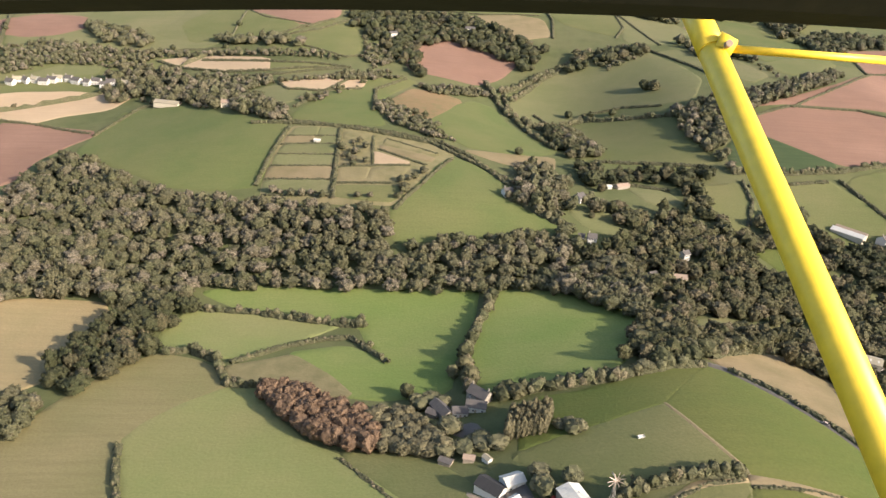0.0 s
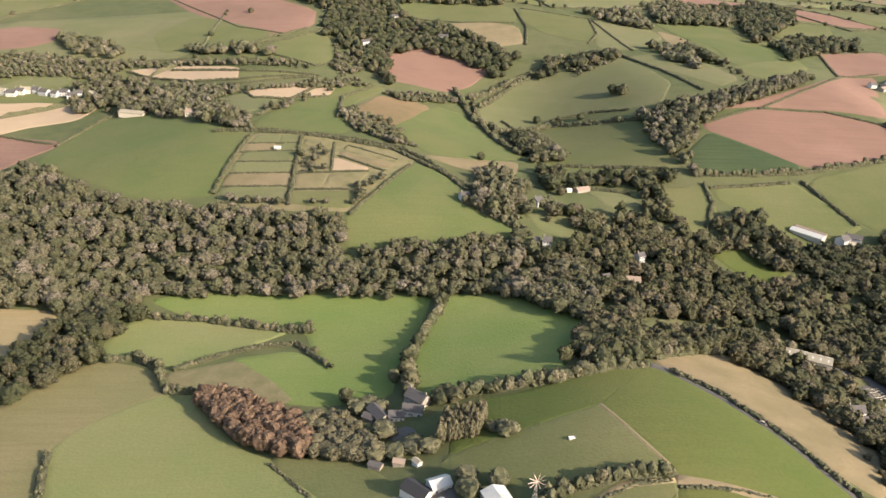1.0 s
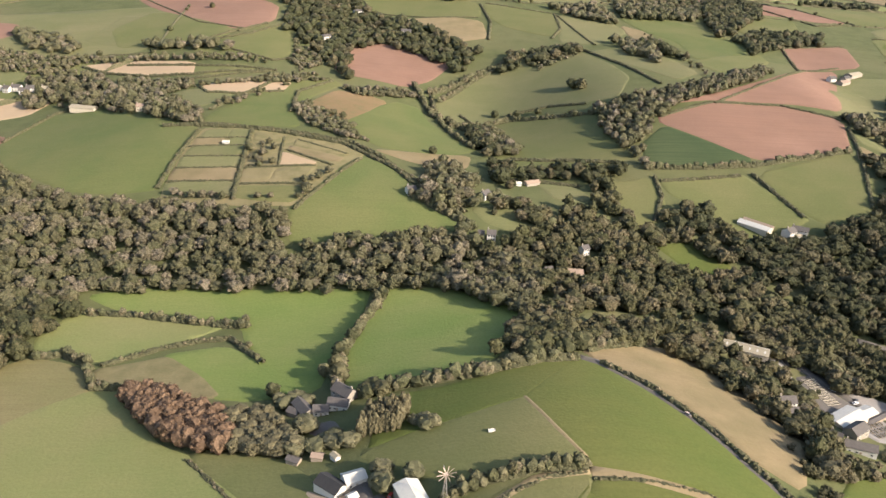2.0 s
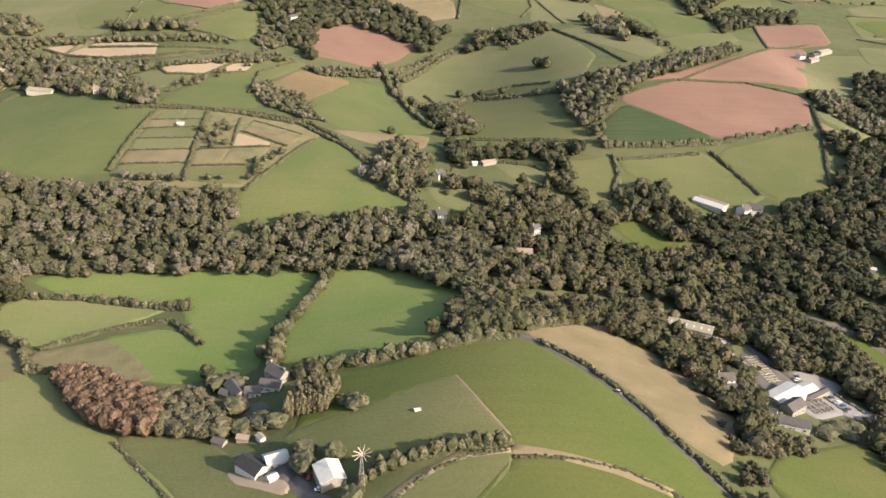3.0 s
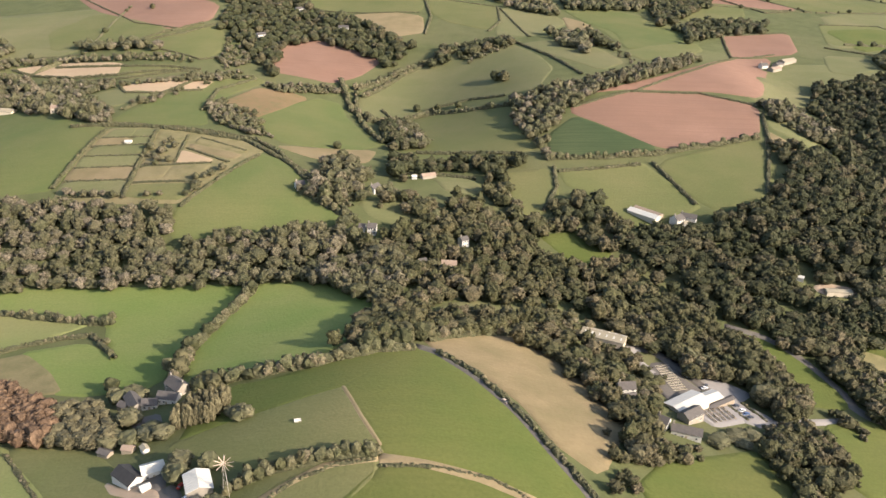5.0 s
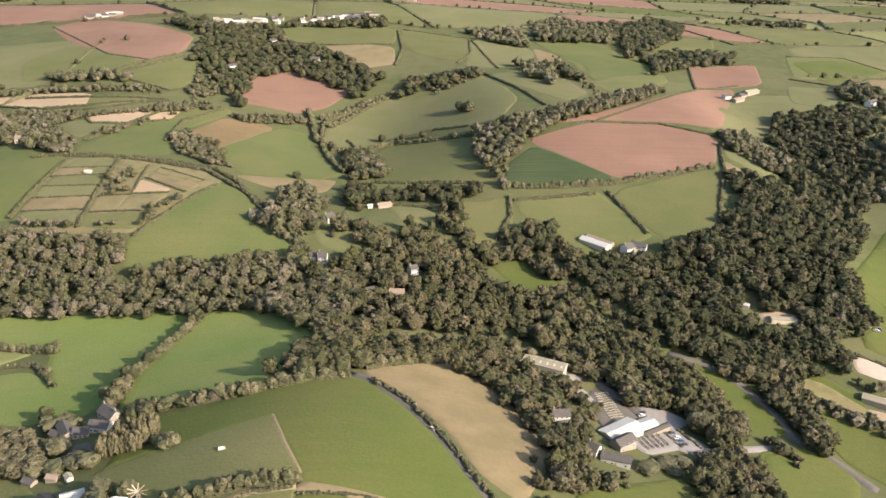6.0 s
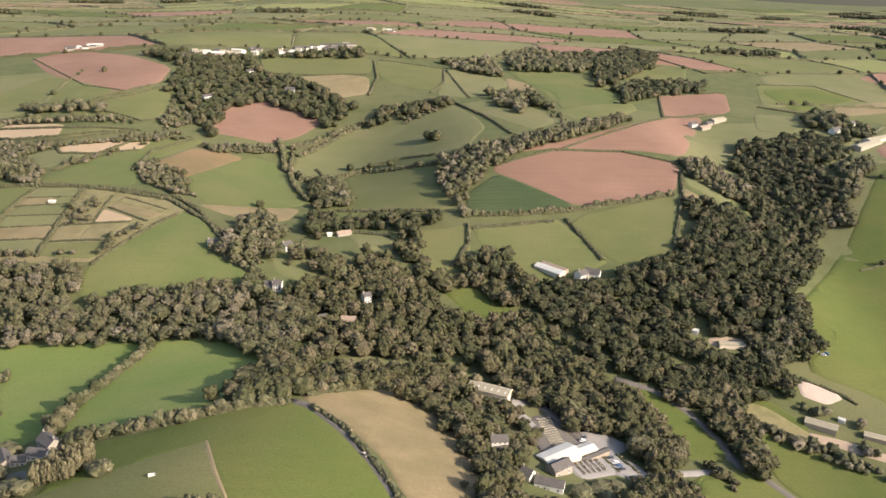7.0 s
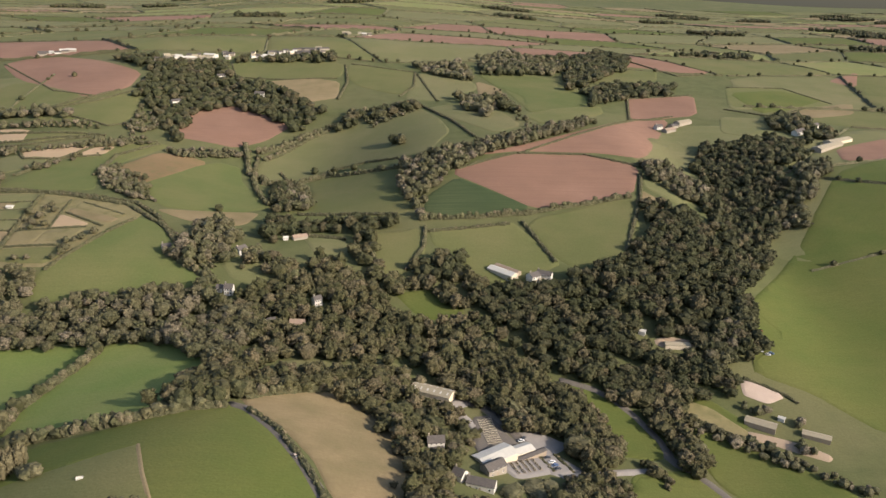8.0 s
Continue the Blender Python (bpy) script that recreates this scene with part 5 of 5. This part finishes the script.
grove("pale", [(-25.9, 348.5), (-4.7, 348.3), (8.6, 329.4), (18.7, 309.7), (6.3, 307.9), (-15.2, 314.9)], 5.6, 7.0, 10.0, 1.7)
# seven short files of slim poplars
for k in range(8):
    for row in range(4):
        tree("pale", 44.9 + k * 2.60 + row * 1.3 + rng.uniform(-0.4, 0.4), 316.6 + k * 0.09 + row * 5.0 + rng.uniform(-0.6, 0.6), rng.uniform(11, 14), rng.uniform(6.6, 8.0))
grove("mixed", [(66, 318), (72, 326), (80, 318), (74, 310)], 5.5, 4.0, 7.0, 1.0)
grove("mixed", [(2.9, 340.3), (17.6, 336.9), (22.2, 305.7), (14.0, 307.7)], 8.5, 6.0, 9.0)
grove("mixed", [(2, 352), (8, 366), (17, 360), (12, 346)], 6.0, 5.0, 8.0, 1.1)
grove("dark", [(44, 362), (56, 364), (56, 352), (44, 350)], 6.0, 5.0, 8.0, 1.1)
grove("mixed", [(22, 325), (40, 322), (44, 308), (22, 308)], 6.5, 4.0, 7.0, 1.1)
# along the hedge between the two bright fields
for x, y, tall in ((49.7, 481.9, 9), (45.1, 467.1, 7), (33.5, 426.2, 9), (28.4, 405.7, 11), (27.3, 392.7, 10), (30.5, 377.7, 12), (20.9, 387.5, 8),
                   (-3.8, 368.9, 9), (0.9, 359.5, 8), (-35.8, 461.2, 6), (-57.8, 462.4, 5), (-80.9, 470.2, 5), (-27.8, 427.5, 5), (-20.1, 413.0, 4)):
    tree("dark" if tall > 8 else "mixed", x, y, tall, tall * 0.95)
# along the tall hedge under the round field
for k, (x, y, dx, dy) in enumerate(along([(56.1, 359.3), (79.2, 359.9), (108.0, 362.2), (134.8, 377.2), (156.9, 385.9)], 5.2)):
    tree("mixed" if k % 3 else "dark", x, y + rng.uniform(-1.5, 3), 5.0 + 3.5 * (k * 0.37 % 1), rng.uniform(6.5, 9.0))
grove("dark", [(125.1, 412.2), (140.4, 424.4), (155.2, 403.4), (170.3, 394.5), (153.1, 379.2), (128.7, 375.7)], 8.5, 8.0, 12.0)
# the row beside the wind pump
for k, (x, y, dx, dy) in enumerate(along([(78.3, 257.2), (86.7, 263.7), (104.6, 272.2), (123.2, 276.5), (142.0, 275.9)], 4.6)):
    tree("mixed" if k % 2 else "dark", x, y, 5.0 + 2.5 * (k * 0.61 % 1), 5.5)
grove("mixed", [(50.9, 280.1), (55.3, 290.7), (74.4, 283.4), (76.4, 275.3), (62.8, 280.8), (58.1, 272.7)], 8.0, 7.0, 10.0)
grove("mixed", [(70.4, 257.7), (78.1, 259.3), (85.7, 248.3), (76.4, 244.0)], 7.5, 6.0, 9.0)
# round the garden centre and along the lane
grove("dark", [(235.9, 400.3), (253.0, 405.3), (273.4, 404.3), (285.4, 377.5), (289.8, 352.9), (281.6, 349.8), (276.7, 387.7), (255.1, 385.5)], 7.5, 5.0, 8.5)
grove("pale", [(256.2, 304.3), (269.0, 333.5), (279.2, 338.9), (275.3, 304.1), (259.8, 285.9)], 7.5, 7.0, 10.0, 1.5)
grove("mixed", [(307.0, 329.6), (335.3, 346.3), (335.7, 336.2), (308.2, 321.3)], 7.5, 3.5, 6.0)
grove("mixed", [(325.0, 432.1), (334.5, 416.0), (334.7, 403.1), (324.7, 402.2)], 8.0, 9.0, 12.0)
grove("mixed", [(351.5, 381.4), (370.3, 402.7), (386.2, 402.6), (387.1, 383.3), (362.4, 363.6)], 9.0, 9.0, 12.5)
grove("mixed", [(429.1, 393.5), (438.6, 399.6), (442.1, 388.4), (429.7, 377.7)], 9.0, 9.0, 11.0)
for x, y, tall in ((246.5, 923.1, 13), (255.1, 913.5, 13), (85.2, 714.2, 8), (130.3, 580.7, 5), (-222.4, 1210.9, 8), (157.5, 886.6, 9), (180.2, 879.1, 8), (202.5, 872.9, 8),
                   (304.0, 612.4, 9), (292.6, 616.5, 8), (382.1, 418.2, 8), (366.3, 413.1, 9)):
    tree("dark", x, y, tall, tall * 1.05)



# ---- far patchwork of fields ----
far_kinds = ["pasture", "olive", "pasture", "meadow", "olive", "pasture", "hay", "grass", "red", "pasture"]
patch = random.Random(5)
corner = {}


def far_corner(i, j):
    if (i, j) not in corner:
        y = 60 + j * 190 + patch.uniform(-50, 50)
        corner[i, j] = (-2300 + i * 250 + patch.uniform(-80, 80) + (j % 2) * 90, y + 0.05 * i * patch.uniform(-30, 30))
    return corner[i, j]


far_v, far_f, hedgerow = [], [], []


def far_bank(line, tall):
    rows = along(line, 9.0)
    for k, (x, y, dx, dy) in enumerate(rows):
        z, s, w = height(x, y), patch.uniform(0.4, 1.5), 1.6 + 0.4 * tall
        far_v.extend([(x - dy * w, y + dx * w, z), (x, y, z + tall * s), (x + dy * w, y - dx * w, z)])
        if k:
            a = len(far_v) - 6
            far_f.extend([(a, a + 3, a + 4), (a, a + 4, a + 1), (a + 1, a + 4, a + 5), (a + 1, a + 5, a + 2)])


for j in range(20):
    for i in range(20):
        quad = [far_corner(i, j), far_corner(i + 1, j), far_corner(i + 1, j + 1), far_corner(i, j + 1)]
        cx, cy = sum(q[0] for q in quad) / 4, sum(q[1] for q in quad) / 4
        kind = patch.choice(far_kinds)
        if cx > 600 and cy < 1450:
            kind = patch.choice(("pasture", "olive", "grass"))
        if (-380 < cx < 640 and cy < 1330) or abs(cx - 200) > 0.75 * cy + 500 or any(inside(cx, cy, f) for f in FIELDS[:NEAR]):
            continue
        quad = [(cx + (x - cx) * 0.975, cy + (y - cy) * 0.975) for x, y in quad]
        field(kind, quad, 0.3)
        far_bank([quad[0], quad[1], quad[2]], 2.0 if patch.random() < 0.7 else 4.0)
        for x, y, dx, dy in along([quad[0], quad[1], quad[2]], 21.0):
            if cy < 2300 and patch.random() < 0.33:
                s = patch.uniform(4, 9)
                hedgerow.append((x + patch.uniform(-2, 2), y + patch.uniform(-2, 2), s, s * patch.uniform(0.9, 1.3)))
        if patch.random() < 0.20:
            wood("dark", [(cx + (x - cx) * 0.5, cy - 40 + (y - cy) * 0.45) for x, y in quad])
tagged(raw("far_hedges", far_v, far_f, "hedge", tint=[patch.random() for _ in far_v]), "distant dark hedges between far fields", "hedges", kind="stuff")
stand("hedgerow_trees", hedgerow, "dark", BUSHES, "distant scattered hedgerow trees between far fields")
